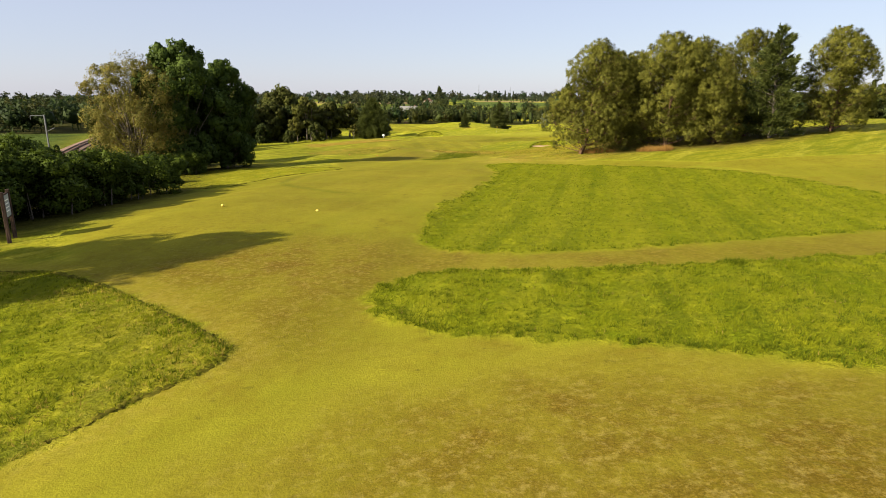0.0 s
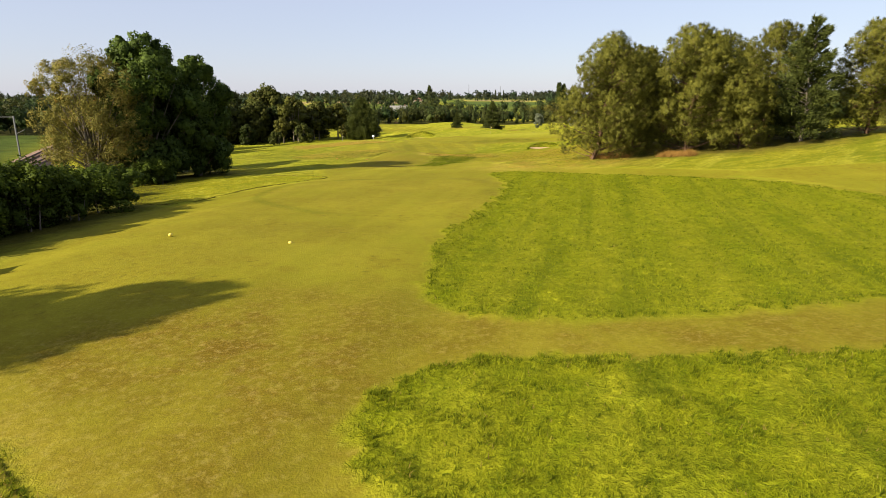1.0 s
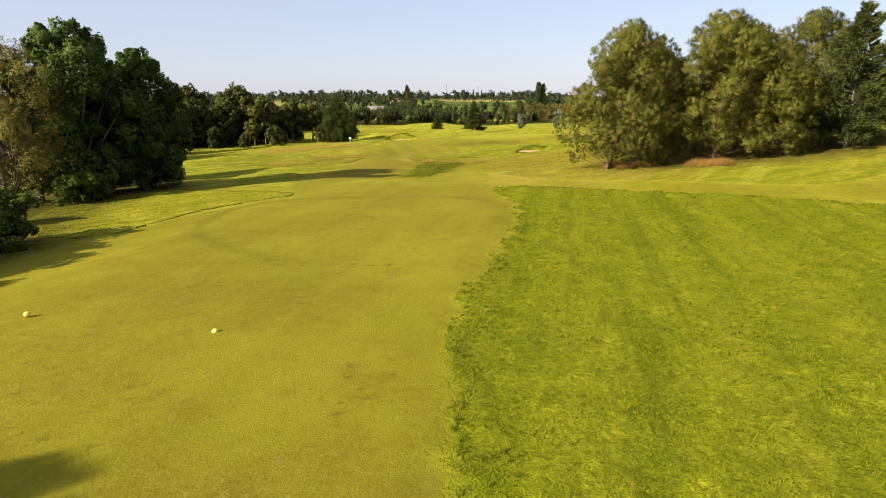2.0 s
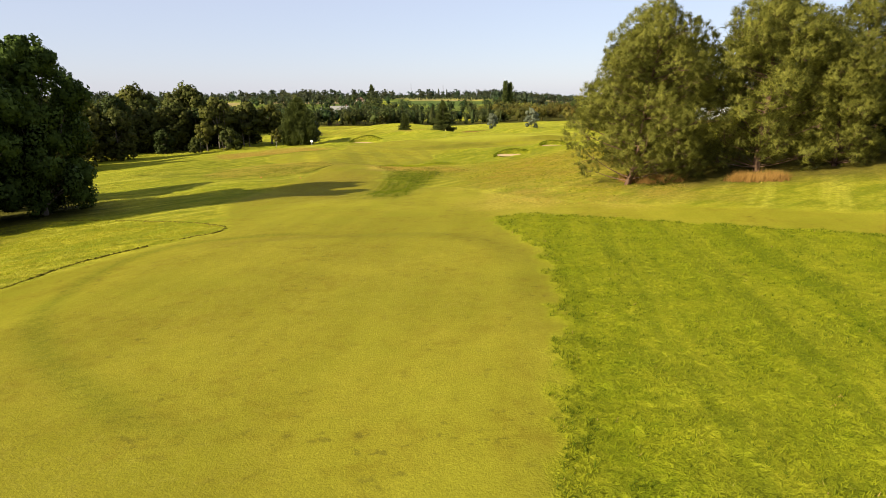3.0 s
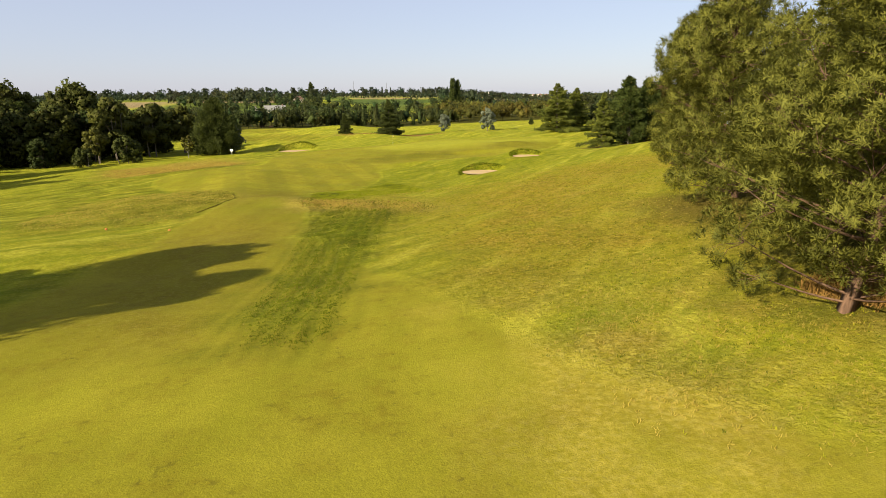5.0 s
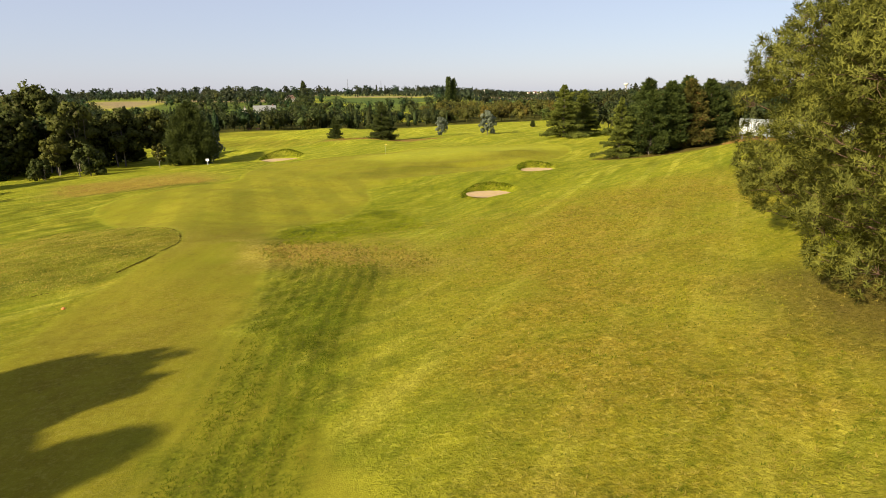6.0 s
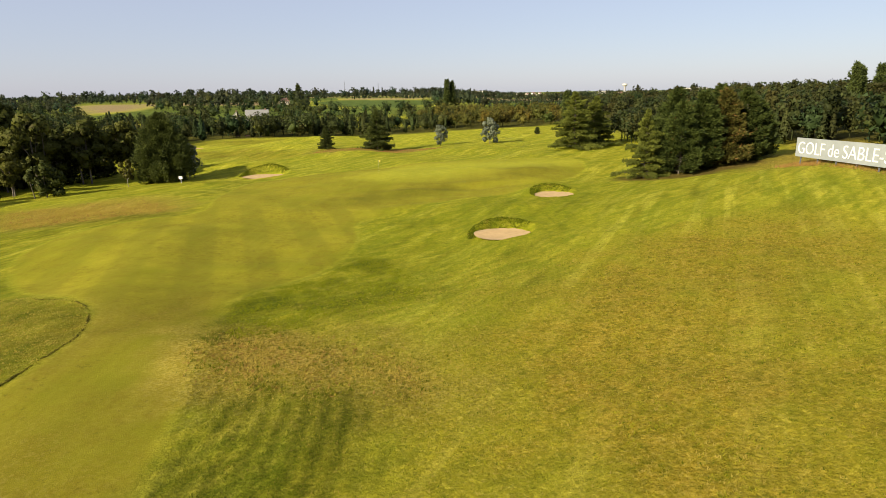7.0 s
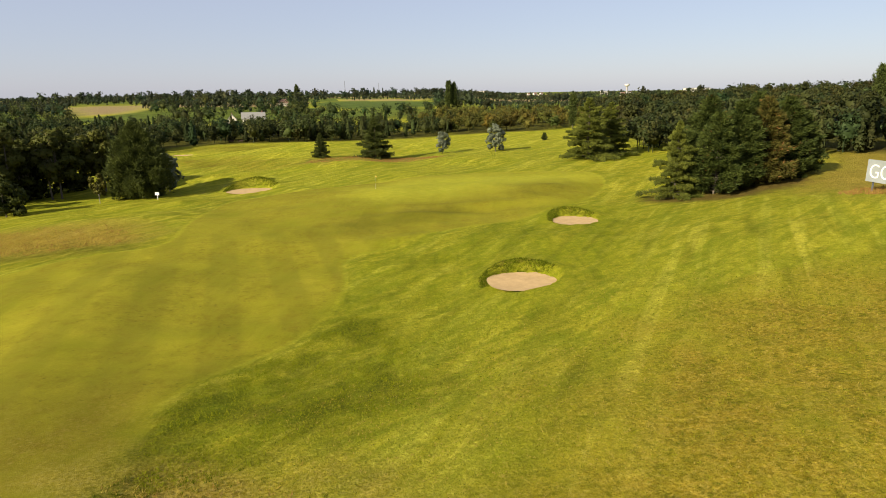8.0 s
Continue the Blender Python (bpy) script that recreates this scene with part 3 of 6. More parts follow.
STRAW_BANK = rounded([(-3.4, 103.5), (-3.8, 110.8), (-1, 112), (2.5, 110.5), (5.5, 108.3), (9.5, 103.5), (8.5, 99.5), (4, 100.5), (0.4, 102)], 2)
STRAW_EAST = rounded([(4.5, 61), (5, 66), (9, 72), (14, 66), (19, 61), (12.5, 57.5), (9, 58.5)], 2)
STRAW_WEST = rounded([(-44, 180), (-31, 177.5), (-21, 173), (-15, 165), (-14, 157), (-21.7, 156.5), (-31, 158.5), (-40, 163)], 2)
GOLDEN_SLOPE = rounded([(5, 73), (12, 70), (18, 77), (21, 87), (24, 96), (34, 104), (44, 118), (36, 122), (22, 118), (12, 110), (7.5, 97), (5.5, 86)], 2)
WEST_WORN = rounded([(-12, 70), (-4, 70), (-3, 84), (-2.5, 100), (-8, 104), (-13, 90)], 2)
WALK_WORN = rounded([(-12.5, 16.4), (-9.6, 20), (-5.5, 22), (-0.6, 21), (3.0, 19.8), (9.8, 19), (17, 19.6), (15, 16.6), (7.9, 15.9), (3, 16.6), (-0.9, 15.7), (-1.9, 13.0), (-2.6, 11.2), (-3.9, 10.8), (-5.6, 12.4), (-8.5, 14.9)], 2)
FAIRWAY_WORN = rounded([(-13, 113), (-9, 118), (-4, 120.5), (-2.6, 117), (-4, 111), (-9, 107)], 2)
TEE_WORN = rounded([(-3.6, 3.5), (-1.3, 6.6), (1.3, 8.4), (4.1, 8.3), (6.3, 8.2), (9, 6.4), (12, 2), (8, -6), (-6, -6)], 2)
# brown turf along the tier, its darkness partly painted slope shade
GREEN_TIER = rounded([(4, 158.5), (15, 168.5), (26, 176.5), (35, 182.5), (43, 186), (41, 178.5), (29, 170.5), (18, 163.5), (8, 157)], 2)
TEE_BROWN = rounded([(-15, 22), (-9, 24), (-7, 34), (-3, 38), (3, 40), (4, 48), (2.5, 56), (-4, 62), (-9, 57), (-14, 48)], 2)
GREENER = rounded([(1, 115), (7, 121), (14.5, 125), (20.5, 123.5), (31.5, 134), (40, 150), (44, 160), (40.5, 172), (26, 154.5), (16.4, 151), (9, 149.5), (7.5, 136.5), (5, 127)], 2)
TEE_RING = rounded([(-6.5, 35.5), (-8.4, 37.5), (-10.2, 39.4), (-11.5, 41.3), (-12.4, 42.8), (-13, 44.3), (-13.6, 47.2), (-13.9, 50), (-13.4, 53), (-12, 54.8), (-10, 55.6), (-7.2, 55.7), (-3.5, 54.8), (0.5, 55), (2.5, 50), (2, 43), (0, 37), (-3, 35)], 1)
TEE_SHOULDER = rounded([(-9.9, 52), (-8.9, 52.6), (-7.5, 53.2), (-6.2, 53.4), (-3.5, 52.6), (-2.6, 52.6), (-3.2, 53.8), (-6.4, 55.6), (-9.2, 55.8), (-10.8, 54.2)], 2)
FAR_RIDGES = [rounded([(-42, 290), (-18, 268), (-2, 246), (-1, 229), (-18, 242), (-36, 264)], 2), rounded([(-50, 334), (-20, 328), (14, 326), (12, 312), (-14, 302), (-44, 316)], 2)]
# streaky dark rough beside the far bunker, with the mound's shade painted in
MOUND_SHADE_ROUGH = rounded([(-25, 195), (-18.8, 200), (-9.6, 186), (-8.5, 176), (-12, 170), (-18, 174.6)], 2)
TEE_LOW = rounded([(-14, 27), (-6, 25.5), (-2.6, 28.5), (-2.2, 31.5), (-6, 34), (-10, 36), (-14.5, 38)], 2)
GREEN = rounded([(11, 176), (20, 174), (30, 178), (38, 181), (50, 184), (53, 190), (44, 197), (22, 198), (10, 190)], 2)
BRACKEN = rounded([(1, 238), (10, 230), (22, 240), (36, 243), (38, 250), (24, 256), (10, 251), (2, 247)], 2)
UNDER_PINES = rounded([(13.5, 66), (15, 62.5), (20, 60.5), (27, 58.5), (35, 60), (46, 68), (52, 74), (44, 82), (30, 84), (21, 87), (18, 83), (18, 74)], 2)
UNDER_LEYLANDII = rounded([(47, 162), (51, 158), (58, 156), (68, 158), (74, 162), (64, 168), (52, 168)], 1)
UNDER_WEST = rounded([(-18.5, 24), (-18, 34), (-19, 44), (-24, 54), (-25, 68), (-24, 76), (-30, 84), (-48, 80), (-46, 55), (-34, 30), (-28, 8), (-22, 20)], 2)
SIGN_BANK = rounded([(53.6, 112), (54.6, 128), (56, 140), (58, 142), (60, 138), (58.5, 124), (57, 110)], 2)
WHEAT = [rounded([(-168, 550), (-128, 598), (-177, 786), (-266, 845)], 1), rounded([(40, 930), (130, 880), (170, 1000), (30, 1060)], 1), rounded([(120, 1180), (220, 1150), (300, 1330), (120, 1330)], 1)]
MEADOW = [rounded([(2, 588), (98, 568), (150, 720), (112, 880), (-10, 900)], 1), rounded([(-120, 190), (-100, 150), (-75, 108), (-400, 60), (-500, 280), (-180, 330)], 1)]
OPEN_VIEWS = [rounded([(-168, 550), (-128, 470), (-98, 430), (-80, 500), (-128, 600), (-177, 786), (-266, 845)], 1), rounded([(-4, 520), (74, 520), (150, 720), (112, 900), (-12, 910)], 1),
              rounded([(-12, 400), (-20, 496), (-64, 500), (-46, 400)], 0)]


def soft(inside, width=0.35):
    return np.clip(inside / width * 0.5 + 0.5, 0, 1)


def axis_steps(stops):
    out = [stops[0][0]]
    for (a, _), (b, step) in zip(stops, stops[1:]):
        out.extend(np.linspace(a, b, max(1, int(round((b - a) / step))) + 1)[1:])
    return np.array(out)


def growing(start, end, first, factor=1.12):
    out, x, s = [], start, first
    while abs(x - start) < abs(end - start):
        s *= factor
        x += s if end > start else -s
        out.append(x)
    return np.array(out)


xs = axis_steps([(-58, 0), (-20, 0.7), (-17, 0.45), (-5, 0.36), (6, 0.2), (38, 0.36), (70, 0.9)])
xs = np.concatenate([growing(-58, -5500, 0.6)[::-1], xs, growing(70, 5500, 0.6)])
ys = axis_steps([(-22, 0), (2, 0.8), (62, 0.34), (145, 0.5), (215, 0.75), (320, 1.5)])
ys = np.concatenate([growing(-22, -3000, 0.6, 1.16)[::-1], ys, growing(320, 5500, 1.2, 1.1)])
GX, GY = [g.ravel() for g in np.meshgrid(xs, ys)]
near = (GX > -70) & (GX < 90) & (GY > -30) & (GY < 330)


def over(outline, width=0.35, wobble=0.0):
    """A mask over the ground sheet."""
    m = np.zeros(len(GX))
    lo, hi = outline.min(0) - 3, outline.max(0) + 3
    pick = (GX > lo[0]) & (GX < hi[0]) & (GY > lo[1]) & (GY < hi[1])
    d = depth_in(outline, GX[pick], GY[pick])
    if wobble:
        d = d + 1.6 * wobble * ripple(GX[pick], GY[pick], 0.7 / max(wobble, 0.3))
    m[pick] = soft(d, width)
    return m


def over_depth(outline):
    d = np.full(len(GX), -99.0)
    lo, hi = outline.min(0) - 3, outline.max(0) + 3
    pick = (GX > lo[0]) & (GX < hi[0]) & (GY > lo[1]) & (GY < hi[1])
    d[pick] = depth_in(outline, GX[pick], GY[pick])
    return d


def any_of(*masks):
    out = masks[0]
    for m in masks[1:]:
        out = np.maximum(out, m)
    return out


lush = any_of(over(ROUGH_NEAR, 0.18, 0.25), 0.85 * over(ROUGH_EAST, 0.3, 0.3), over(ROUGH_WEST, 0.18, 0.2))
long_grass = any_of(lush, over(EDGE_WEST, 0.3, 0.1), over(EDGE_FAR_WEST, 0.3, 0.1))
mown = any_of(over(FAIRWAY, 0.5), soft(over_depth(TEES) + 0.8, 0.8), over(EAST_TEE, 0.8), *[soft(over_depth(o) + 1.2, 0.6) for o in (ROUGH_NEAR, ROUGH_EAST, ROUGH_WEST)]) * (1 - any_of(over(EDGE_WEST, 0.3, 0.1), over(EDGE_FAR_WEST, 0.3, 0.1)))
tee_ring = soft(0.22 - np.abs(over_depth(TEE_RING)), 0.4) * smooth(-3.0, -9.0, GX)
dry = any_of(0.95 * over(STRAW_BANK, 3.0, 1.2), 0.85 * over(STRAW_EAST, 4.0, 1.5) * (0.65 + ripple(GX, GY, 0.4)).clip(0, 1), 0.9 * over(STRAW_WEST, 4.0, 1.5),
             0.5 * soft(1.3 - np.abs(over_depth(ROUGH_WEST) - 0.9), 1.0) * (0.6 + 0.6 * ripple(GX, GY, 0.5)),
             0.5 * over(SIGN_BANK, 3.0, 0.8), 0.8 * over(DRY_FIELD, 5.0, 1.5), 0.3 * over(EDGE_FAR_WEST, 3.0, 1.0)) * (1 - lush * 0.35)
# on the tiers this browning also paints the shade of the slopes
worn = any_of(over(WALK_WORN, 3.0, 1.0), over(TEE_WORN, 2.0, 0.8), 0.65 * over(FAIRWAY_WORN, 4.0, 1.2), 0.55 * any_of(*[over(o, 3.0, 1.2) for o in SHADED_TIERS]), 0.32 * over(TEE_BROWN, 6.0, 2.0), 0.6 * over(TEE_SHOULDER, 1.6, 0.8), (0.4 + 0.35 * ripple(GX, GY, 0.35)).clip(0, 0.75) * over(TEE_LOW, 4.0, 1.5), *[(0.55 + 0.4 * ripple(GX, GY, 0.12)).clip(0, 0.85) * over(o, 6.0, 2.0) for o in FAR_RIDGES], 0.3 * over(GREEN_TIER, 4.0, 1.0), 0.62 * over(WEST_WORN, 5.0, 2.0)) * (1 - lush)
golden = np.clip(over(GOLDEN_SLOPE, 6.0, 2.0) * (1.0 + 0.45 * ripple(GX, GY, 0.2) + 0.3 * ripple(GX, GY, 0.6)), 0, 1)
# mower bands across the lush rough
band = 0.5 + 0.5 * np.tanh(2.5 * np.sin((GX - 0.22 * (GY - 20) + 0.5 * ripple(GX, GY, 0.3)) * 2 * np.pi / 3.4))
collar = over(FAIRWAY_COLLAR, 2.5, 1.0)
lush = np.maximum(lush, 0.4 * collar)
lush = np.maximum(lush, (over(GREENER, 3.0, 1.6) * (0.52 + 0.35 * ripple(GX, GY, 0.3, 6))).clip(0, 0.75))
row_wave = lambda x, y: np.sin((x - 0.12 * (y - 70) + 0.07 * np.sin(0.3 * y) + 0.12 * ripple(x, y, 0.3)) * 2 * np.pi / 0.8)
# drill rows: dark grass, with shade painted into the hollows between
rows = 0.85 * over(DRILL_ROWS, 1.8, 1.2) * (0.6 - 0.3 * row_wave(GX, GY) * (0.7 + 0.6 * ripple(GX, GY, 0.2, 9)) + 0.45 * ripple(GX, GY, 0.25) + 0.35 * ripple(GX, GY, 1.6, 5)).clip(0, 1.0) * (1 - 0.8 * mown * (GX < -5.5))
stripe = (0.5 + 0.5 * np.tanh(6 * np.cos((GX + 14.8 + 0.14 * (GY - 130)) * 2 * np.pi / 5.2)) - 0.5) * over(FAIRWAY, 1.0) * smooth(105, 120, GY) * (1 - smooth(152, 166, GY)) + 0.5
rows = np.maximum(rows, 0.6 * tee_ring)
# shade of the tiers' slopes, painted with the dark row colour
for tier in SHADED_TIERS:
    rows = np.maximum(rows, 0.52 * over(tier, 3.2, 1.2) * (0.9 + 0.5 * ripple(GX, GY, 0.25, 2)).clip(0, 1))
# dark rough streaks that also paint the mound's shade
rows = np.maximum(rows, (over(MOUND_SHADE_ROUGH, 4.0, 1.5) * (0.25 + 0.6 * ripple(0.35 * (GX - GY), GX + GY, 0.4, 12))).clip(0, 0.6))
west_rough = any_of(over(EDGE_FAR_WEST, 1.0, 0.4), over(WEST_ROUGH, 2.5, 1.0)) * (1 - mown)
rows = np.maximum(rows, (west_rough * (0.3 + 0.35 * ripple(GX, GY, 0.5, 4) + 0.3 * ripple(GX, GY, 1.4, 5))).clip(0, 0.75))
# painted shade where the collar's slope turns away from the sun
rows = np.maximum(rows, 0.9 * over(COLLAR_SHADE, 1.6, 1.0) * (0.8 + 0.5 * ripple(GX, GY, 0.9, 4)).clip(0, 1))
rows = np.maximum(rows, (collar * (0.4 + 0.5 * ripple(GX, GY, 0.5) + 0.3 * ripple(GX, GY, 1.3, 4))).clip(0, 0.7))
across, along_way = 0.8 * (GX - 0.75 * (GY - 110)), 0.1 * (GX + GY)
streak = (ripple(across, along_way, 0.9, 21) - 0.15).clip(0, 1) * over(MOWN_SLOPE, 6.0, 2.0) * (1 - mown)
rows = np.maximum(rows, 0.55 * streak)
wheat = any_of(*[over(o, 10.0) for o in WHEAT])
meadow = any_of(*[over(o, 10.0) for o in MEADOW])
# a patchwork of fields over the plain
field_rng = np.random.default_rng(7)
plain_rng = np.stack([field_rng.uniform(-2600, 2800, 150), 480 + 3000 * field_rng.uniform(0, 1, 150) ** 1.4], 1)
crop = field_rng.uniform(0, 1, 150)
outer = (GY > 470) | (np.abs(GX) > 160)
nearest = np.zeros(len(GX), int)
od = np.where(outer)[0]
best = np.full(len(od), 1e12)
for k, (fx, fy) in enumerate(plain_rng):
    dd = ((GX[od] - fx) * 0.6) ** 2 + (GY[od] - fy) ** 2
    win = dd < best
    best[win], nearest[od[win]] = dd[win], k
in_fields = outer * np.maximum(smooth(460, 520, GY), smooth(150, 200, np.abs(GX)))
free = (wheat < 0.02) & (meadow < 0.02)
wheat = np.where(free, in_fields * (crop[nearest] < 0.13), wheat)
meadow = np.where(free, in_fields * (crop[nearest] >= 0.13) * (0.5 + 0.5 * crop[nearest]), meadow)
WOOD_FLOORS = [np.array(o, float) for o in ([(-150, 262), (-62, 268), (-50, 335), (60, 356), (75, 400), (-40, 430), (-150, 430)], [(62, 356), (105, 352), (170, 420), (150, 520), (60, 470)],
               [(92, 222), (112, 192), (150, 175), (230, 200), (420, 330), (480, 560), (300, 640), (190, 520), (125, 350)], [(-112, 255), (-170, 240), (-420, 230), (-520, 420), (-150, 440)])]
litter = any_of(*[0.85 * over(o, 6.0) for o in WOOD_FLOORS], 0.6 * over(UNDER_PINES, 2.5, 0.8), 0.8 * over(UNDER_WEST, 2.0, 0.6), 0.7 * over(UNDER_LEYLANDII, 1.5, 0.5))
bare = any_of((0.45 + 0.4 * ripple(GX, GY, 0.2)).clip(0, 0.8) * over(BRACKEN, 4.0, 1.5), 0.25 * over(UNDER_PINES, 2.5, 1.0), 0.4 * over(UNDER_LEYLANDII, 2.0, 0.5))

GZ = land(GX, GY)
GZ += (0.04 + 0.08 * ripple(GX, GY, 0.9) + 0.06 * ripple(GX, GY, 1.9, 11)) * long_grass * near
GZ += 0.025 * over(DRILL_ROWS, 1.5) * (1 + row_wave(GX, GY))
GZ += 0.05 * (1 - mown) * ripple(GX, GY, 0.8) * near
nx = len(xs)
ii, jj = np.meshgrid(np.arange(nx - 1), np.arange(len(ys) - 1))
first = (jj * nx + ii).ravel()
ground_mesh = mesh_of("ground", np.stack([GX, GY, GZ], 1), np.stack([first, first + 1, first + nx + 1, first + nx], 1), True)
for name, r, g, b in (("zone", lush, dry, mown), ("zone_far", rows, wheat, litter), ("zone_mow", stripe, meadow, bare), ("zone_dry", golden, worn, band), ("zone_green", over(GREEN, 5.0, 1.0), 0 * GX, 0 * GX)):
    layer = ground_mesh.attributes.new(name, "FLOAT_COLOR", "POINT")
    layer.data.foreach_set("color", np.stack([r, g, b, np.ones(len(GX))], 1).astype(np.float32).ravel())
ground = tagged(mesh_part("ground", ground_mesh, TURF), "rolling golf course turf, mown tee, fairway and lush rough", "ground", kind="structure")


GRID = GZ.reshape(len(ys), nx)


def sheet(x, y):
    """Height of the built ground sheet."""
    i = np.clip(np.searchsorted(xs, x) - 1, 0, nx - 2)
    j = np.clip(np.searchsorted(ys, y) - 1, 0, len(ys) - 2)
    u, v = (x - xs[i]) / (xs[i + 1] - xs[i]), (y - ys[j]) / (ys[j + 1] - ys[j])
    return (GRID[j, i] * (1 - u) + GRID[j, i + 1] * u) * (1 - v) + (GRID[j + 1, i] * (1 - u) + GRID[j + 1, i + 1] * u) * v


def turf_edge(name, outline, height, label, lo, hi, broken=-0.22):
    """The cut lip along a stretch of uncut grass: a low ragged bank of thatch, dark for its shade too."""
    a, b = outline, np.roll(outline, -1, axis=0)
    pts = []
    for p, q in zip(a, b):
        m = max(1, int(np.linalg.norm(q - p) / 0.06))
        pts.append(p + (q - p) * (np.arange(m) / m)[:, None])
    pts = np.concatenate(pts)
    n = len(pts)
    d = unit(np.roll(pts, -1, axis=0) - np.roll(pts, 1, axis=0))
    area = np.sum(a[:, 0] * b[:, 1] - b[:, 0] * a[:, 1])
    inward = np.c_[-d[:, 1], d[:, 0]] * np.sign(area)
    rng = np.random.default_rng(17)
    rings = []
    for push, lift in ((-0.03, -0.2), (0.0, 0.6), (0.05, 1.0), (0.11, 0.7), (0.2, -0.3)):
        q = pts + inward * (push + rng.normal(0, 0.035, (n, 1)) + 0.06 * ripple(pts[:, 0], pts[:, 1], 1.3)[:, None])
        rings.append(np.c_[q, land(q[:, 0], q[:, 1]) + height * lift * rng.uniform(0.15, 1.25, n)])
    v = np.concatenate(rings)
    k = np.arange(n)
    k = k[(pts[:, 0] > lo[0]) & (pts[:, 0] < hi[0]) & (pts[:, 1] > lo[1]) & (pts[:, 1] < hi[1])]
    k = k[ripple(pts[k, 0], pts[k, 1], 0.45, 13) > broken]
    f = np.concatenate([np.stack([k + i * n, (k + 1) % n + i * n, (k + 1) % n + (i + 1) * n, k + (i + 1) * n], 1) for i in range(4)])
    tagged(mesh_part(name, mesh_of(name, v, f), SHADED_THATCH), label, "grass", kind="stuff")


turf_edge("turf_edge", ROUGH_WEST, 0.06, "ragged cut edge of the rough bank", (-16, 2), (0, 19))
turf_edge("turf_edge", EDGE_WEST, 0.08, "ragged cut edge behind the tee", (-24, 44), (-8, 68), -0.75)
turf_edge("turf_edge", EDGE_FAR_WEST, 0.055, "ragged cut edge beside the fairway", (-22, 100), (-5, 124))


# ------------------------------------------------------------------ bunkers
def bunker(x, y, rx, ry, floor_z, label):
    n, rings = 40, 7
    verts, faces = [], []
    for i in range(rings + 1):
        q = i / rings * 1.12
        for j in range(n):
            w = 2 * math.pi * j / n
            k = 1 + 0.03 * math.sin(3 * w + x) + 0.02 * math.sin(5 * w + y)
            verts.append((x + rx * q * k * math.cos(w), y + ry * q * k * math.sin(w)))
    verts = np.array(verts)
    q = np.repeat(np.linspace(0, 1.12, rings + 1), n)
    z = floor_z - 0.16 + 0.05 * q ** 3 + 0.025 * ripple(verts[:, 0], verts[:, 1], 1.2)
    for i in range(rings):
        for j in range(n):
            k = (j + 1) % n
            faces.append((i * n + j, i * n + k, (i + 1) * n + k, (i + 1) * n + j))
    me = mesh_of("bunker", np.c_[verts, z], faces, True)
    tagged(mesh_part("bunker", me, SAND), label, "bunker", "greenside bunkers", "structure")


for (bx, by, rx, ry, _), floor_z in zip(BUNKERS, BUNKER_FLOORS):
    bunker(bx, by, rx, ry, floor_z, "pale sand bunker with a grassy lip")


# ------------------------------------------------------------------ trees
def limb_crown(rng, height, base, radius, profile, limbs, rise, curl, density, leaf, width, spread, flat, upward, per, trunk_radius, lean=0.0, fan=0.38, start=0.25):
    """Trunk with limbs (one mesh) and needles (another) of a tree whose limbs leave a single trunk."""
    zs = np.linspace(0, height * 0.97, 9)
    trunk = np.stack([lean * (zs / height) ** 1.5 * height + 0.12 * np.sin(zs * 0.9), 0.1 * np.sin(zs * 0.7 + 1), zs], 1)
    paths = [(trunk, trunk_radius * (1 - 0.92 * zs / height) + 0.02)]
    at, axis = [], []
    for i in range(limbs):
        u = (i + rng.uniform(0, 1)) / limbs
        z = base + (height * 0.98 - base) * u
        ln = radius * profile(u) * rng.uniform(0.62, 1.2)
        az = i * 2.399963 + rng.uniform(-0.5, 0.5)
        out = np.array([math.cos(az), math.sin(az), 0])
        side = np.array([-out[1], out[0], 0])
        el = radians(rise(u) + rng.uniform(-9, 9))
        foot = np.array([np.interp(z, zs, trunk[:, 0]), np.interp(z, zs, trunk[:, 1]), z])

        def along(s):
            s = np.asarray(s)[:, None]
            return foot + out * ln * s * math.cos(el) + np.array([0, 0, 1]) * ln * (s * math.sin(el) + curl * s * s)

        s = np.linspace(0, 1, 5)
        paths.append((along(s), (0.012 * ln + 0.015) * (1 - 0.85 * s)))
        n = max(3, int(ln * density))
        s = start + (1.03 - start) * rng.uniform(0, 1, n) ** 0.75
        lat = rng.uniform(-1, 1, n) * fan * ln * (1.15 - s) ** 0.6 * s ** 0.5
        p = along(s) + side * lat[:, None] + np.array([0, 0, 1]) * (rng.normal(0, flat, n) * ln * 0.25 + 0.05 * np.abs(lat))[:, None]
        ax = out * 0.8 + side * np.sign(lat)[:, None] * np.minimum(1, np.abs(lat) * 1.2)[:, None] + np.array([0, 0, upward])
        at.append(np.repeat(p, per, axis=0))
        axis.append(np.repeat(unit(ax), per, axis=0))
    at, axis = np.concatenate(at), np.concatenate(axis)
    at = at + rng.normal(0, leaf * 0.16, at.shape)
    return tubes(paths, 3), needles(rng, at, axis, leaf, width, spread)


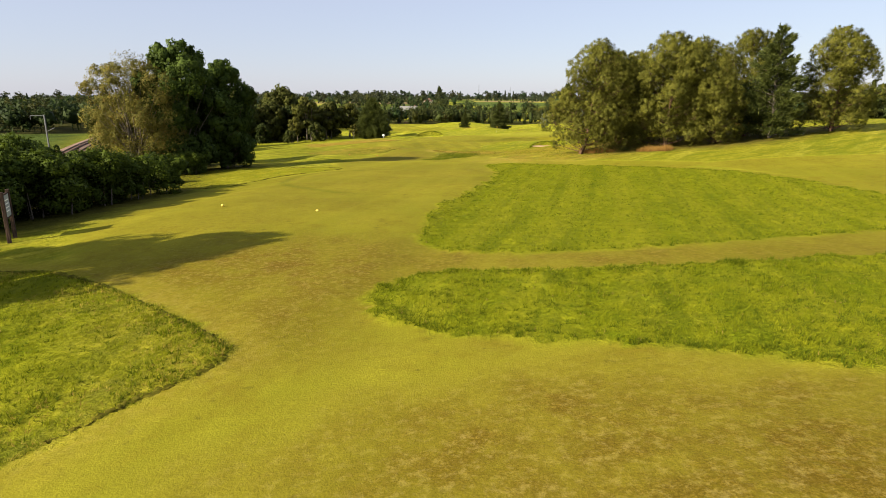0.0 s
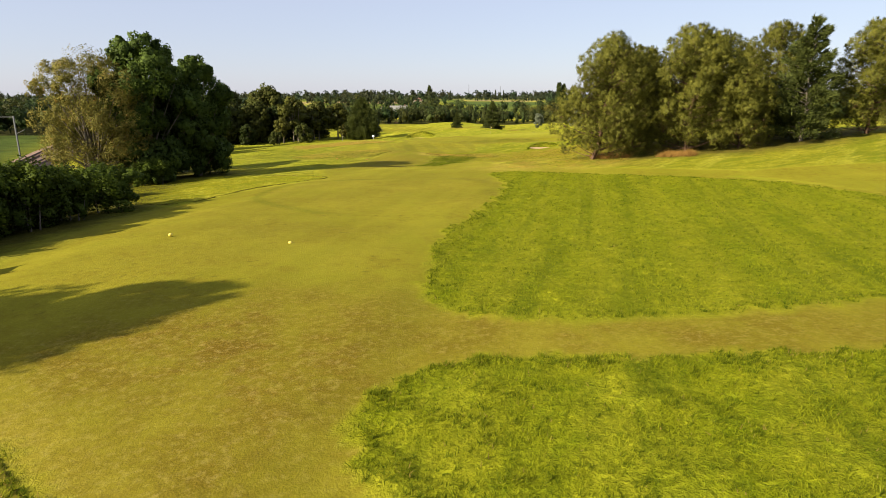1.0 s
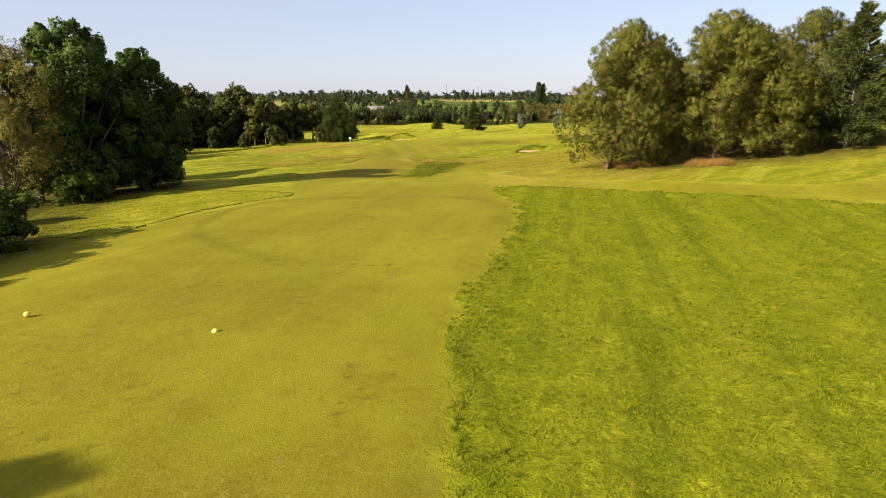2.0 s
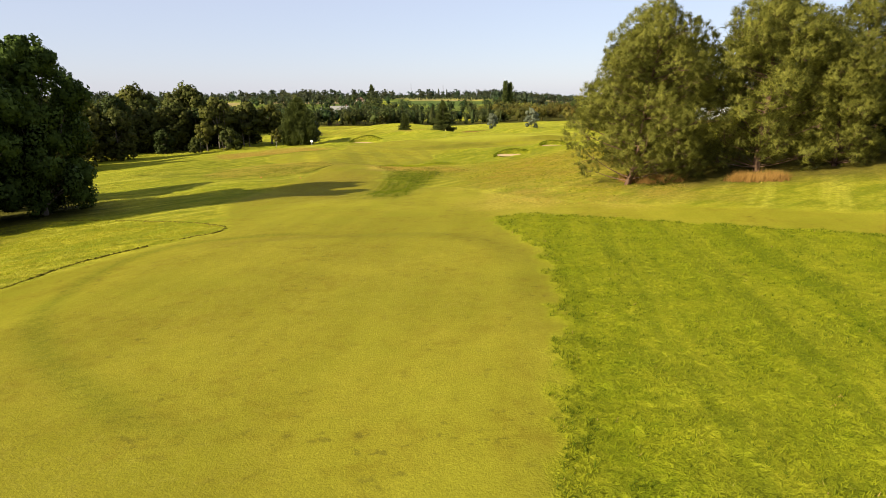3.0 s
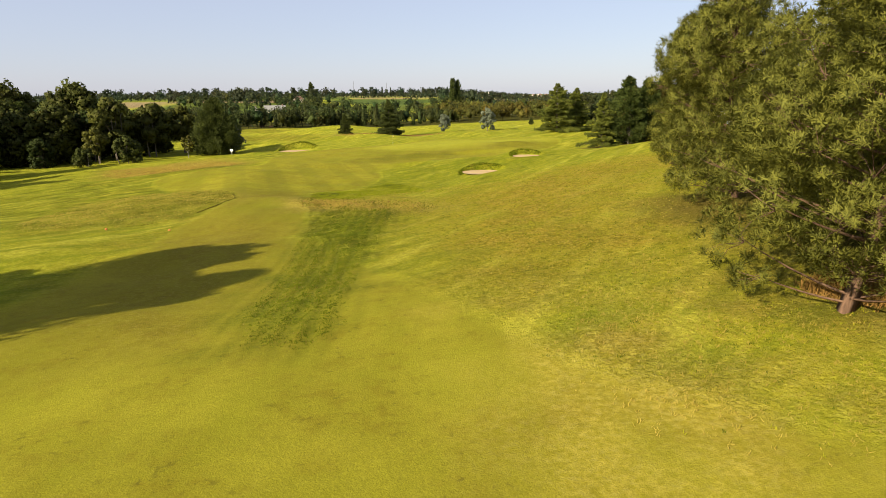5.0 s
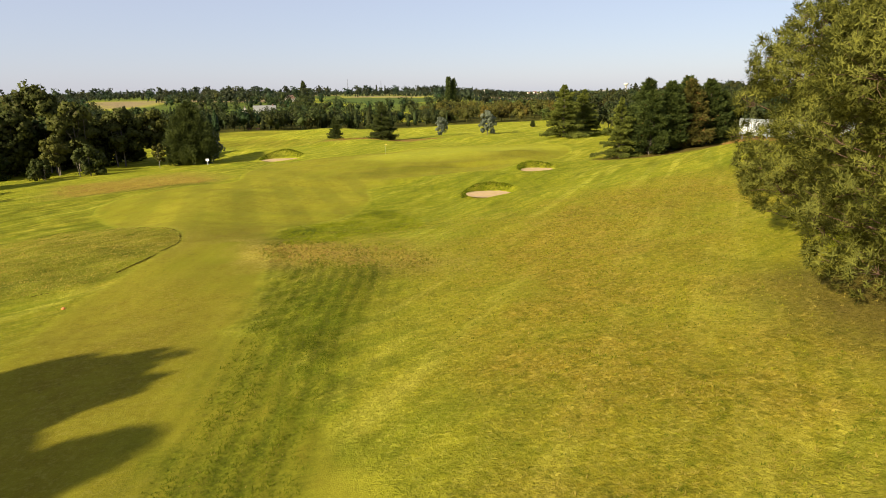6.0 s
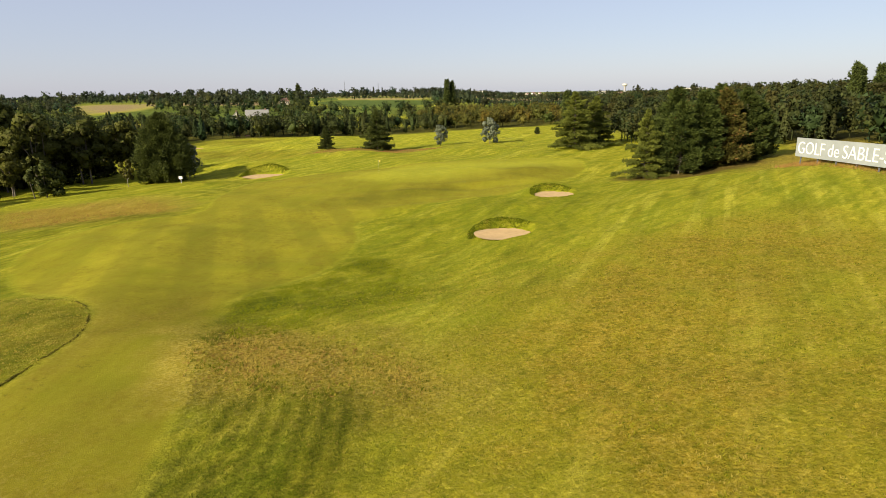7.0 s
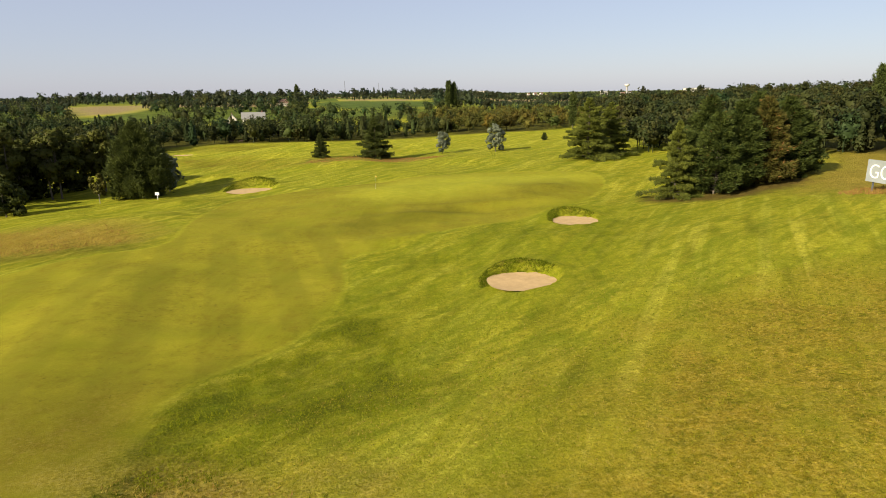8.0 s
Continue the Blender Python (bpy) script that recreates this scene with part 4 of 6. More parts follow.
def lobed_crown(rng, height, base, radius, lobes, count, leaf, trunk_radius, stems=1, wide=0.45, squash=0.8, spread=0.7, aspect=0.85, skirt=0.8):
    """A broadleaved tree: trunk and limbs to a number of lobes, and leaves over the lobes in clumps."""
    mid = (height + base) / 2
    half = (height - base) / 2
    paths, at, out, mass = [], [], [], []
    for k in range(stems):
        x0 = rng.normal(0, 0.25 * (stems > 1), 2) * radius
        zs = np.linspace(0, mid + half * 0.3, 6)
        paths.append((np.stack([x0[0] * (1 + 0.4 * zs / height), x0[1] * (1 + 0.4 * zs / height), zs], 1), trunk_radius * (1 - 0.75 * zs / zs[-1])))
    for i in range(lobes):
        r = radius * wide * rng.uniform(0.5, 1.3)
        v = (i + rng.uniform(0, 1)) / lobes
        z = base + r * squash * 0.5 + (height - base - r * squash * 1.5) * v
        full = skirt + (1 - skirt) * math.sin(math.pi * min(1.0, v + 0.15) * 0.62) if v < 0.6 else math.sqrt(max(0.02, 1 - ((v - 0.6) / 0.42) ** 2))
        az = i * 2.399963 + rng.uniform(-0.7, 0.7)
        q = max(0.0, radius * full - r * 0.8) * rng.uniform(0.55, 1.05)
        c = np.array([math.cos(az) * q, math.sin(az) * q, z])
        s = np.linspace(0, 1, 4)[:, None]
        foot = np.array([0, 0, max(0.3, base + 0.2 * (c[2] - base))])
        paths.append((foot + (c - foot) * s + np.array([0, 0, 0.3]) * s * (1 - s), trunk_radius * 0.4 * (1 - 0.8 * s[:, 0])))
        n = count // lobes
        clumps = 15
        cd = unit(rng.normal(0, 1, (clumps, 3)) + np.array([0, 0, 0.2]))
        cc = c + cd * (r * rng.uniform(0.5, 0.98, (clumps, 1))) * np.array([1, 1, squash])
        rc = r * rng.uniform(0.24, 0.48, clumps)
        pick = rng.integers(0, clumps, n)
        dd = unit(rng.normal(0, 1, (n, 3)) + 0.4 * cd[pick])
        at.append(cc[pick] + dd * (rc[pick] * rng.uniform(0.55, 1.08, n))[:, None])
        out.append(dd)
        mass.append(unit(dd + 0.6 * cd[pick]))
    at, out, mass = np.concatenate(at), np.concatenate(out), np.concatenate(mass)
    keep = at[:, 2] > 0.1
    v, f = leaves(rng, at[keep], out[keep] + np.array([0, 0, 0.25]), leaf, spread, aspect)
    v, shade = facing_out(v, mass[keep])
    return tubes(paths), (v, f, shade)


def pine_crown(rng, height, base, radius, profile, lobes, brushes, tuft, per, needle, width, trunk_radius, lean=0.0):
    """A pine: limbs to many overlapping lobes, each set all over with round brushes of needles."""
    zs = np.linspace(0, height * 0.88, 10)
    trunk = np.stack([lean * (zs / height) ** 0.7 * height + 0.15 * np.sin(zs * 0.8), 0.12 * np.sin(zs * 0.6 + 1), zs], 1)
    paths = [(trunk, trunk_radius * (1 - 1.05 * zs / height) + 0.02)]
    up = np.array([0, 0, 1.0])
    heart, facing, size, mass = [], [], [], []
    for i in range(lobes):
        u = ((i + rng.uniform(0, 1)) / lobes) ** 1.05
        inner = i % 5 == 4
        r = rng.uniform(0.6, 1.7) * radius / 4.6 * (0.8 if u > 0.9 else 1.0)
        az = i * 2.399963 + rng.uniform(-0.5, 0.5)
        out = np.array([math.cos(az), math.sin(az), 0])
        q = max(0.0, radius * profile(u) * (rng.uniform(0.3, 0.6) if inner else rng.uniform(0.74, 1.16)) - r * 0.7)
        z = base + r * 0.6 + (height - base - r * 1.5) * u
        c = np.array([np.interp(z, zs, trunk[:, 0]), np.interp(z, zs, trunk[:, 1]), z]) + out * q
        low = max(0.35, z - 0.35 * q)
        foot = np.array([np.interp(low, zs, trunk[:, 0]), np.interp(low, zs, trunk[:, 1]), low])
        t = np.linspace(0, 1, 5)[:, None]
        sway = np.cross(out, up) * rng.normal(0, 0.25)
        paths.append((foot + (c - foot) * t + (sway - 0.25 * up) * t * (1 - t) * 2, (0.022 + 0.008 * q) * (1.1 - 0.85 * t[:, 0])))
        a = unit(out * 0.7 + up * rng.uniform(0.4, 0.9))
        n = int(brushes * r * r) + 6
        d = unit(rng.normal(0, 1, (n, 3)) + 0.25 * a)
        d = d[d @ a > rng.uniform(-0.95, -0.3, n)]
        n = len(d)
        reach = np.where(rng.uniform(0, 1, n) < 0.14, rng.uniform(0.3, 0.75, n), rng.uniform(0.86, 1.1, n))
        heart.append(c + d * (r * reach)[:, None] * np.array([1.05, 1.05, 0.86]))
        facing.append(unit(d * 0.6 + a * 0.4 + up * 0.5))
        size.append(tuft * rng.uniform(0.65, 1.35, n))
        mass.append(d)
        for k in rng.integers(0, n, 6):
            end = heart[-1][k]
            paths.append((np.array([c - 0.3 * r * a, (c + end) / 2 - 0.05 * up, end]), np.array([0.016, 0.011, 0.006])))
    heart, facing, size, mass = np.concatenate(heart), np.concatenate(facing), np.concatenate(size), np.concatenate(mass)
    low = heart[:, 2] > 0.3
    heart, facing, size, mass = heart[low], facing[low], size[low], mass[low]
    n = len(heart)
    f, h, r = np.repeat(facing, per, axis=0), np.repeat(heart, per, axis=0), np.repeat(size, per)[:, None]
    d = unit(rng.normal(0, 1, (n * per, 3)) + 0.7 * f)
    v, faces = needles(rng, h + d * r * rng.uniform(0.1, 0.8, (n * per, 1)), d + 0.25 * f, needle, width, 0.22)
    v, shade = facing_out(v, unit(0.8 * np.repeat(mass, per, axis=0) + 0.5 * d))
    # older needles at the heart of each brush
    d = unit(rng.normal(0, 1, (n * 4, 3)))
    v2, f2 = needles(rng, np.repeat(heart, 4, axis=0) - d * 0.5 * np.repeat(size, 4)[:, None], d, 1.2 * tuft, 0.2 * tuft, 0.1)
    v2, shade2 = facing_out(v2, np.repeat(mass, 4, axis=0))
    return tubes(paths, 3), (np.concatenate([v, v2]), np.concatenate([faces, f2 + len(v)]), np.concatenate([shade, shade2]))


def tree(name, trunk_data, leaf_data, trunk_mat, leaf_mat, label, category="tree", group=""):
    """A tree at the origin: an Empty with trunk and crown."""
    ob = thing(name, (0, 0, 0), label, category, group)
    mesh_part("trunk", mesh_of("trunk", *trunk_data, True), trunk_mat, ob)
    crown = mesh_of("crown", leaf_data[0], leaf_data[1], len(leaf_data) > 2)
    if len(leaf_data) > 2:
        crown.normals_split_custom_set_from_vertices(leaf_data[2])
    mesh_part("crown", crown, leaf_mat, ob)
    return ob


def planted(ob, x, y, scale=1.0, turn=0.0, sink=0.08, label="", tall=1.0):
    """Moves a tree, or a copy of one, to its place."""
    ob.matrix_basis = pose(x, y, ground_at(x, y) - sink, 0, 0, turn) @ Matrix.Diagonal((scale, scale, scale * tall, 1))
    if label:
        ob["label"] = label
    return ob


def another(ob, x, y, scale=1.0, turn=0.0, label="", tall=1.0):
    return planted(copy_thing(ob, Matrix.Identity(4)), x, y, scale, turn, label=label, tall=tall)


def pine(seed, height, radius, base, lobes, brushes, tuft, per, needle, width, lean=0.0, point=0.0, skirt=0.85):
    rng = np.random.default_rng(seed)

    def prof(u):
        low = skirt + (1.02 - skirt) * smooth(0.0, 0.3, u)
        return float(low * (1 - point * u)) if u < 0.5 else float(max(0.26, (1.02 - ((u - 0.5) / 0.5) ** 2.6 * 0.74) * (1 - point * u)))

    t, l = pine_crown(rng, height, base, radius, prof, lobes, brushes, tuft, per, needle, width, 0.26, lean)
    return tree("pine", t, l, PINE_BARK, PINE_LEAF, "bushy maritime pine with olive-green needle tufts", "tree", "pines in the clump")


planted(pine(1, 12.4, 4.6, 0.55, 96, 42, 0.27, 58, 0.105, 0.026, 0.16, 0.24, 0.84), 14.6, 65.2, 1.0, 10)
pine_b = planted(pine(2, 12.3, 4.2, 0.3, 96, 38, 0.33, 40, 0.15, 0.034, 0.0, 0.1, 0.9), 24.0, 65.0, 1.0, 70)
leaning = copy_thing(pine_b, pose(23.0, 82.0, ground_at(23.0, 82.0) - 0.1, ry=-7) @ pose(0, 0, 0, rz=300) @ Matrix.Diagonal((0.9, 0.9, 0.98, 1)))
tagged(leaning, "olive-green pine leaning out over the slope")
another(pine_b, 28.0, 92.0, 1.06, 200)
another(pine_b, 28.3, 63.5, 0.7, 250)
another(pine_b, 42.2, 65.6, 0.91, 40, "rounded pine standing a little apart from the clump")
another(pine_b, 34.5, 69.5, 0.98, 150, "tall pine with a flat crown in the clump")
pine_c = planted(pine(3, 12.2, 4.2, 0.5, 84, 28, 0.4, 24, 0.2, 0.06, 0.0, 0.1, 0.9), 30.5, 74.0, 0.98, 130)
another(pine_c, 20.8, 72.5, 0.84, 310)


def cypress(seed, height, radius, limbs=90, density=14, mat=None, label="", group="", name="cypress", leaf=0.55, width=0.15, flat=0.22, upward=0.35):
    rng = np.random.default_rng(seed)
    prof = lambda u: max(0.07, (1 - u) ** 0.7 * (0.78 + 0.3 * min(1, u * 5)))
    t, l = limb_crown(rng, height, 0.25, radius, prof, limbs, lambda u: 8 + 30 * u, 0.04, density, leaf, width, 0.42, flat, upward, 5, 0.2, 0, 0.42, 0.25)
    return tree(name, t, l, GREY_BARK, mat or HEDGE_LEAF, label or "dense dark green cypress with browning sprays", "tree", group)


planted(cypress(5, 10.4, 3.5, 100, 26, FIR_LEAF, "dark conical fir within the pine clump", name="fir", leaf=0.36, width=0.09), 34.6, 64.0, 1.12)
ley = planted(cypress(6, 12.0, 4.3, 150, 18, group="cypresses by the fairway"), 57.5, 161.5, 0.92, 0)
another(ley, 61.8, 163.0, 1.02, 100)
planted(cypress(7, 12.0, 4.2, 150, 16, BROWN_LEAF, "browning cypress among the dark ones", "cypresses by the fairway"), 66.2, 163.6, 1.0, 200)
another(ley, 70.8, 165.0, 0.98, 300)
another(ley, 74.8, 166.5, 0.78, 40)
another(ley, 60.0, 167.5, 1.1, 240)
another(ley, 68.5, 168.5, 1.08, 140)


def cedar(seed, height, radius, mat, label, limbs=60, density=12, name="cedar"):
    rng = np.random.default_rng(seed)
    prof = lambda u: max(0.06, (1 - u) ** 0.8 * (0.88 + 0.2 * math.sin(u * 34)))
    t, l = limb_crown(rng, height, 0.6, radius, prof, limbs, lambda u: 2 + 18 * u, -0.1, density, 0.42, 0.11, 0.5, 0.08, 0.15, 6, 0.28, 0, 0.5, 0.2)
    return tree(name, t, l, GREY_BARK, mat, label)


cedar_a = planted(cedar(8, 13.2, 7.0, CEDAR_LEAF, "broad cedar with layered green branches", 120, 26), 62.0, 212.0)
another(cedar_a, 70.5, 219.0, 0.92, 120, "darker cedar standing behind the broad one", 1.0)
another(cedar_a, 52.6, 163.0, 0.58, 60, "light green cedar beside the cypresses", 1.4)
def fir(seed, height, radius, label):
    rng = np.random.default_rng(seed)
    prof = lambda u: max(0.05, (1.02 - u) ** 0.9 * (0.9 + 0.16 * math.sin(u * 46)))
    t, l = limb_crown(rng, height, 0.3, radius, prof, 120, lambda u: -4 + 30 * u, 0.02, 22, 0.45, 0.13, 0.5, 0.16, 0.2, 6, 0.25, 0, 0.5, 0.15)
    return tree("fir", t, l, GREY_BARK, FIR_LEAF, label)


fir_a = planted(fir(9, 11.6, 5.2, "dark fir on the far side of the green"), 19.3, 252.0)
another(fir_a, 5.0, 251.0, 0.55, 90, "small dark fir on the far side of the green")
planted(cypress(10, 13.6, 6.0, 170, 24, FIR_LEAF, "broad dark conifer at the edge of the wood", name="conifer", flat=0.5, upward=0.7), -27.0, 206.0)
planted(cypress(11, 2.4, 0.8, 40, 22, FIR_LEAF, "tiny clipped conifer on the fairway", name="conifer"), 79.0, 284.0)


def broadleaf(seed, height, base, radius, mat, label, name="tree", lobes=16, count=16000, leaf=0.34, trunk=0.28, stems=1, bark_mat=None, wide=0.45, squash=0.85, group="", spread=0.7, aspect=0.85, skirt=0.8):
    rng = np.random.default_rng(seed)
    t, l = lobed_crown(rng, height, base, radius, lobes, count, leaf, trunk, stems, wide, squash, spread, aspect, skirt)
    return tree(name, t, l, bark_mat or GREY_BARK, mat, label, "tree" if "shrub" not in name else "shrub", group)


oak = planted(broadleaf(20, 13.4, 0.4, 4.9, OAK_LEAF, "dense dark green oak at the fairway's edge", "oak_tree", 40, 66000, 0.24, wide=0.36, skirt=0.72, spread=0.9), -30.8, 66.8, 1.05, 0, tall=1.06)
another(oak, -28.4, 73.6, 0.9, 120, "slightly lower dark oak beside the taller one", 1.12)
another(oak, -35.5, 80.0, 0.7, 220, "dark oak behind the others")
# added behind the others to close the lit gap in their shadow
another(oak, -32.8, 72.0, 0.82, 310, "dark oak added in the middle of the group to fill out its shadow", 1.0)
planted(broadleaf(21, 13.4, 1.0, 5.6, WILLOW_LEAF, "feathery tree with thin browning leaves", "willow_tree", 60, 60000, 0.24, 0.25, 3, None, 0.30, 1.15, "", 1.0, 0.26), -34.2, 63.4, 1.0)
shrub = planted(broadleaf(22, 4.2, 0.35, 2.7, LAUREL_LEAF, "large dense laurel-like shrub along the tee", "shrub", 30, 17000, 0.165, 0.05, 5, None, 0.38, 0.85, "shrubs along the tee", skirt=0.95), -23.6, 26.5, 0.95)
for x, y, s, turn, tall in ((-22.7, 30.5, 0.98, 60, 0.97), (-22.5, 34.8, 0.98, 140, 0.96), (-24.5, 38.0, 0.98, 30, 0.9), (-22.4, 43.0, 0.95, 220, 0.82), (-26.3, 29.0, 1.15, 300, 1.1), (-26.5, 34.5, 1.1, 20, 1.1),
                            (-28.5, 51.0, 0.8, 90, 0.8), (-31.5, 69.0, 1.0, 80, 1.0), (-28.6, 62.6, 0.75, 130, 0.9), (-29.0, 77.5, 0.9, 250, 1.0), (-24.8, 28.5, 1.05, 200, 1.05),
                            (-24.5, 33.0, 1.0, 260, 0.95), (-22.3, 38.2, 0.9, 170, 0.9), (-29.5, 40.0, 0.9, 75, 0.8), (-31.0, 30.0, 1.2, 15, 1.1), (-28.5, 24.0, 1.2, 145, 1.1), (-24.0, 23.0, 0.9, 35, 1.0)):
    another(shrub, x, y, s, turn, "", tall)
another(oak, -27.4, 9.6, 0.92, 40, "oak at the side of the tee")

silver = planted(broadleaf(23, 8.0, 0.6, 3.0, SILVER_LEAF, "silvery grey-leaved tree on the far fairway", "silver_tree", 12, 2600, 0.5, 0.12), 53.0, 253.0)
another(silver, 38.7, 257.0, 0.8, 80)
another(silver, -24.4, 214.5, 0.98, 150, "pale drooping tree half hidden behind the conifer")


def poplar(seed, height, radius, label):
    rng = np.random.default_rng(seed)
    prof = lambda u: 0.55 + 0.55 * math.sin(math.pi * min(1, u * 1.05)) if u < 0.8 else max(0.2, 1 - (u - 0.7) * 2.4)
    t, l = limb_crown(rng, height, 1.5, radius, prof, 60, lambda u: 58 + 12 * u, 0.1, 10, 1.1, 0.55, 0.6, 0.5, 0.7, 2, 0.3, 0, 0.4, 0.1)
    return tree("poplar", t, l, GREY_BARK, POPLAR_LEAF, label)


pop = planted(poplar(30, 21.0, 4.2, "tall slender poplar beyond the course"), 100.0, 544.0)
another(pop, 104.5, 546.0, 0.95, 80)
another(pop, 118.0, 352.0, 0.72, 40)
for x, y, s in ((187, 262, 0.82), (191, 264, 0.78), (197, 262, 0.8)):
    another(pop, x, y, s, x * 7)
another(fir_a, -16.0, 690.0, 1.75, 30, "tall dark cedar by the farm", 1.0)

# the wood on the west of the fairway, tree by tree
wood_a = planted(broadleaf(40, 14.0, 0.3, 5.2, WOOD_LEAF, "dark woodland tree at the edge of the wood", "woodland_tree", 34, 10000, 0.6, 0.22, group="wood west of the fairway", wide=0.36, skirt=0.7), -62.0, 204.0)
wood_b = planted(broadleaf(41, 13.0, 3.6, 5.0, WOOD_LEAF, "open-stemmed pine at the edge of the wood", "woodland_pine", 12, 4600, 0.7, 0.2, 2, GREY_BARK, 0.4, 0.6, "wood west of the fairway", skirt=0.5), -43.0, 212.0)
wood_c = planted(broadleaf(42, 6.2, 0.4, 3.2, WOOD_LEAF, "dull olive bush before the wood", "shrub", 12, 4200, 0.42, 0.08, 4, None, 0.5, 0.85), -44.0, 194.0)
for i, (x, y, s, which) in enumerate(((-68, 200, 1.0, 0), (-74, 195, 1.02, 0), (-80, 192, 1.0, 0), (-56, 208, 0.98, 1), (-50, 206, 0.95, 1), (-49, 214, 1.05, 0), (-38, 219, 0.95, 1), (-60, 213, 1.08, 0),
                                      (-86, 190, 1.05, 0), (-92, 187, 1.0, 0), (-72, 206, 1.1, 0), (-34, 226, 0.7, 0), (-64, 220, 1.1, 0), (-55, 224, 1.0, 0), (-46, 226, 0.95, 0), (-82, 204, 1.15, 0),
                                      (-98, 184, 1.05, 0), (-104, 180, 1.0, 0), (-92, 198, 1.15, 0), (-76, 216, 1.15, 0), (-62, 196, 0.6, 0), (-52, 199, 0.62, 1))):
    another((wood_a, wood_b)[which], x, y, s * (0.86, 1.0, 1.14, 0.94, 1.06)[i % 5], 47 * i, "", (1.0, 1.12, 0.92)[i % 3])
for x, y, sc in ((-71, 211, 1.08), (-58, 218, 1.15)):
    another(ley, x, y, sc * 1.1, x * 3, "dark conifer within the wood")["category"] = "tree"
for i, (x, y, sc) in enumerate(((-72, 172, 0.95), (-66, 177, 0.9), (-78, 166, 1.0), (-70, 158, 0.95), (-64, 150, 0.9), (-76, 150, 1.0))):
    another(wood_a, x, y, sc, 61 * i, "lighter woodland tree at the corner of the wood")
another(wood_c, -52, 192, 0.7, 100)
another(wood_c, -70, 186, 0.6, 10)
planted(broadleaf(43, 5.5, 1.4, 1.7, YELLOW_LEAF, "thin young tree with yellowing leaves", "young_tree", 9, 1400, 0.36, 0.07, 1, PALE_BARK), -33.5, 203.5)


# ------------------------------------------------------------------ woods too far off to count
def wood_template(rng, shape, n):
    """Leaf places, ways out and sizes of a tree one metre tall, for woods seen from afar."""
    if shape == "cone":
        u = rng.uniform(0.06, 1, n) ** 0.8
        az = rng.uniform(0, 2 * np.pi, n)
        layer = 0.8 + 0.2 * np.sin(u * 40 + rng.uniform(0, 6))
        r = 0.24 * (1.04 - u) * layer * rng.uniform(0.55, 1.1, n)
        at = np.stack([np.cos(az) * r, np.sin(az) * r, u], 1)
        return at, unit(np.stack([np.cos(az), np.sin(az), np.full(n, 0.5)], 1)), np.full((n, 1), 0.075)
    low, wide, lobes = (0.3, 0.34, 9) if shape == "pine" else (0.06, 0.42, 12)
    c = unit(rng.normal(0, 1, (lobes, 3))) * rng.uniform(0.35, 1, (lobes, 1)) * np.array([wide * 0.7, wide * 0.7, (0.9 - low) * 0.42])
    c[:, 2] += (low + 0.92) / 2
    lr = wide * rng.uniform(0.28, 0.58, lobes)
    top = 1.0 / np.max(c[:, 2] + lr * 0.85)
    clump = unit(rng.normal(0, 1, (lobes * 7, 3)) + np.array([0, 0, 0.2]))
    host = np.repeat(np.arange(lobes), 7)
    cc = c[host] + clump * (lr[host] * rng.uniform(0.45, 0.9, len(host)))[:, None] * np.array([1, 1, 0.8])
    rc = lr[host] * rng.uniform(0.28, 0.5, len(host))
    pick = rng.integers(0, len(host), n)
    d = unit(rng.normal(0, 1, (n, 3)) + 0.5 * clump[pick])
    at = (cc[pick] + d * (rc[pick] * rng.uniform(0.5, 1.05, n))[:, None]) * top
    at[:, 2] = np.maximum(at[:, 2], 0.03)
    return at, d, np.full((n, 1), 0.088)


def wood_heart(rng, shape, rings):
    """A rough dark mass inside a distant tree's leaves, so that no sky shows through it."""
    bm = bmesh.new()
    if shape == "cone":
        bmesh.ops.create_cone(bm, cap_ends=False, segments=5 + 2 * rings, radius1=0.11, radius2=0.01, depth=0.7, matrix=pose(0, 0, 0.42))
    else:
        low, wide = (0.46, 0.14) if shape == "pine" else (0.2, 0.19)
        bmesh.ops.create_icosphere(bm, subdivisions=rings, radius=1.0, matrix=pose(0, 0, (low + 0.8) / 2) @ Matrix.Diagonal((wide, wide, (0.72 - low) / 2, 1)))
    bmesh.ops.triangulate(bm, faces=bm.faces[:])
    v = np.array([w.co[:] for w in bm.verts])
    f = np.array([[w.index for w in face.verts] for face in bm.faces])
    bm.free()
    v[:, :2] *= rng.uniform(0.45, 1.2, (len(v), 1))
    v += rng.normal(0, 0.035, v.shape)
    return v, f


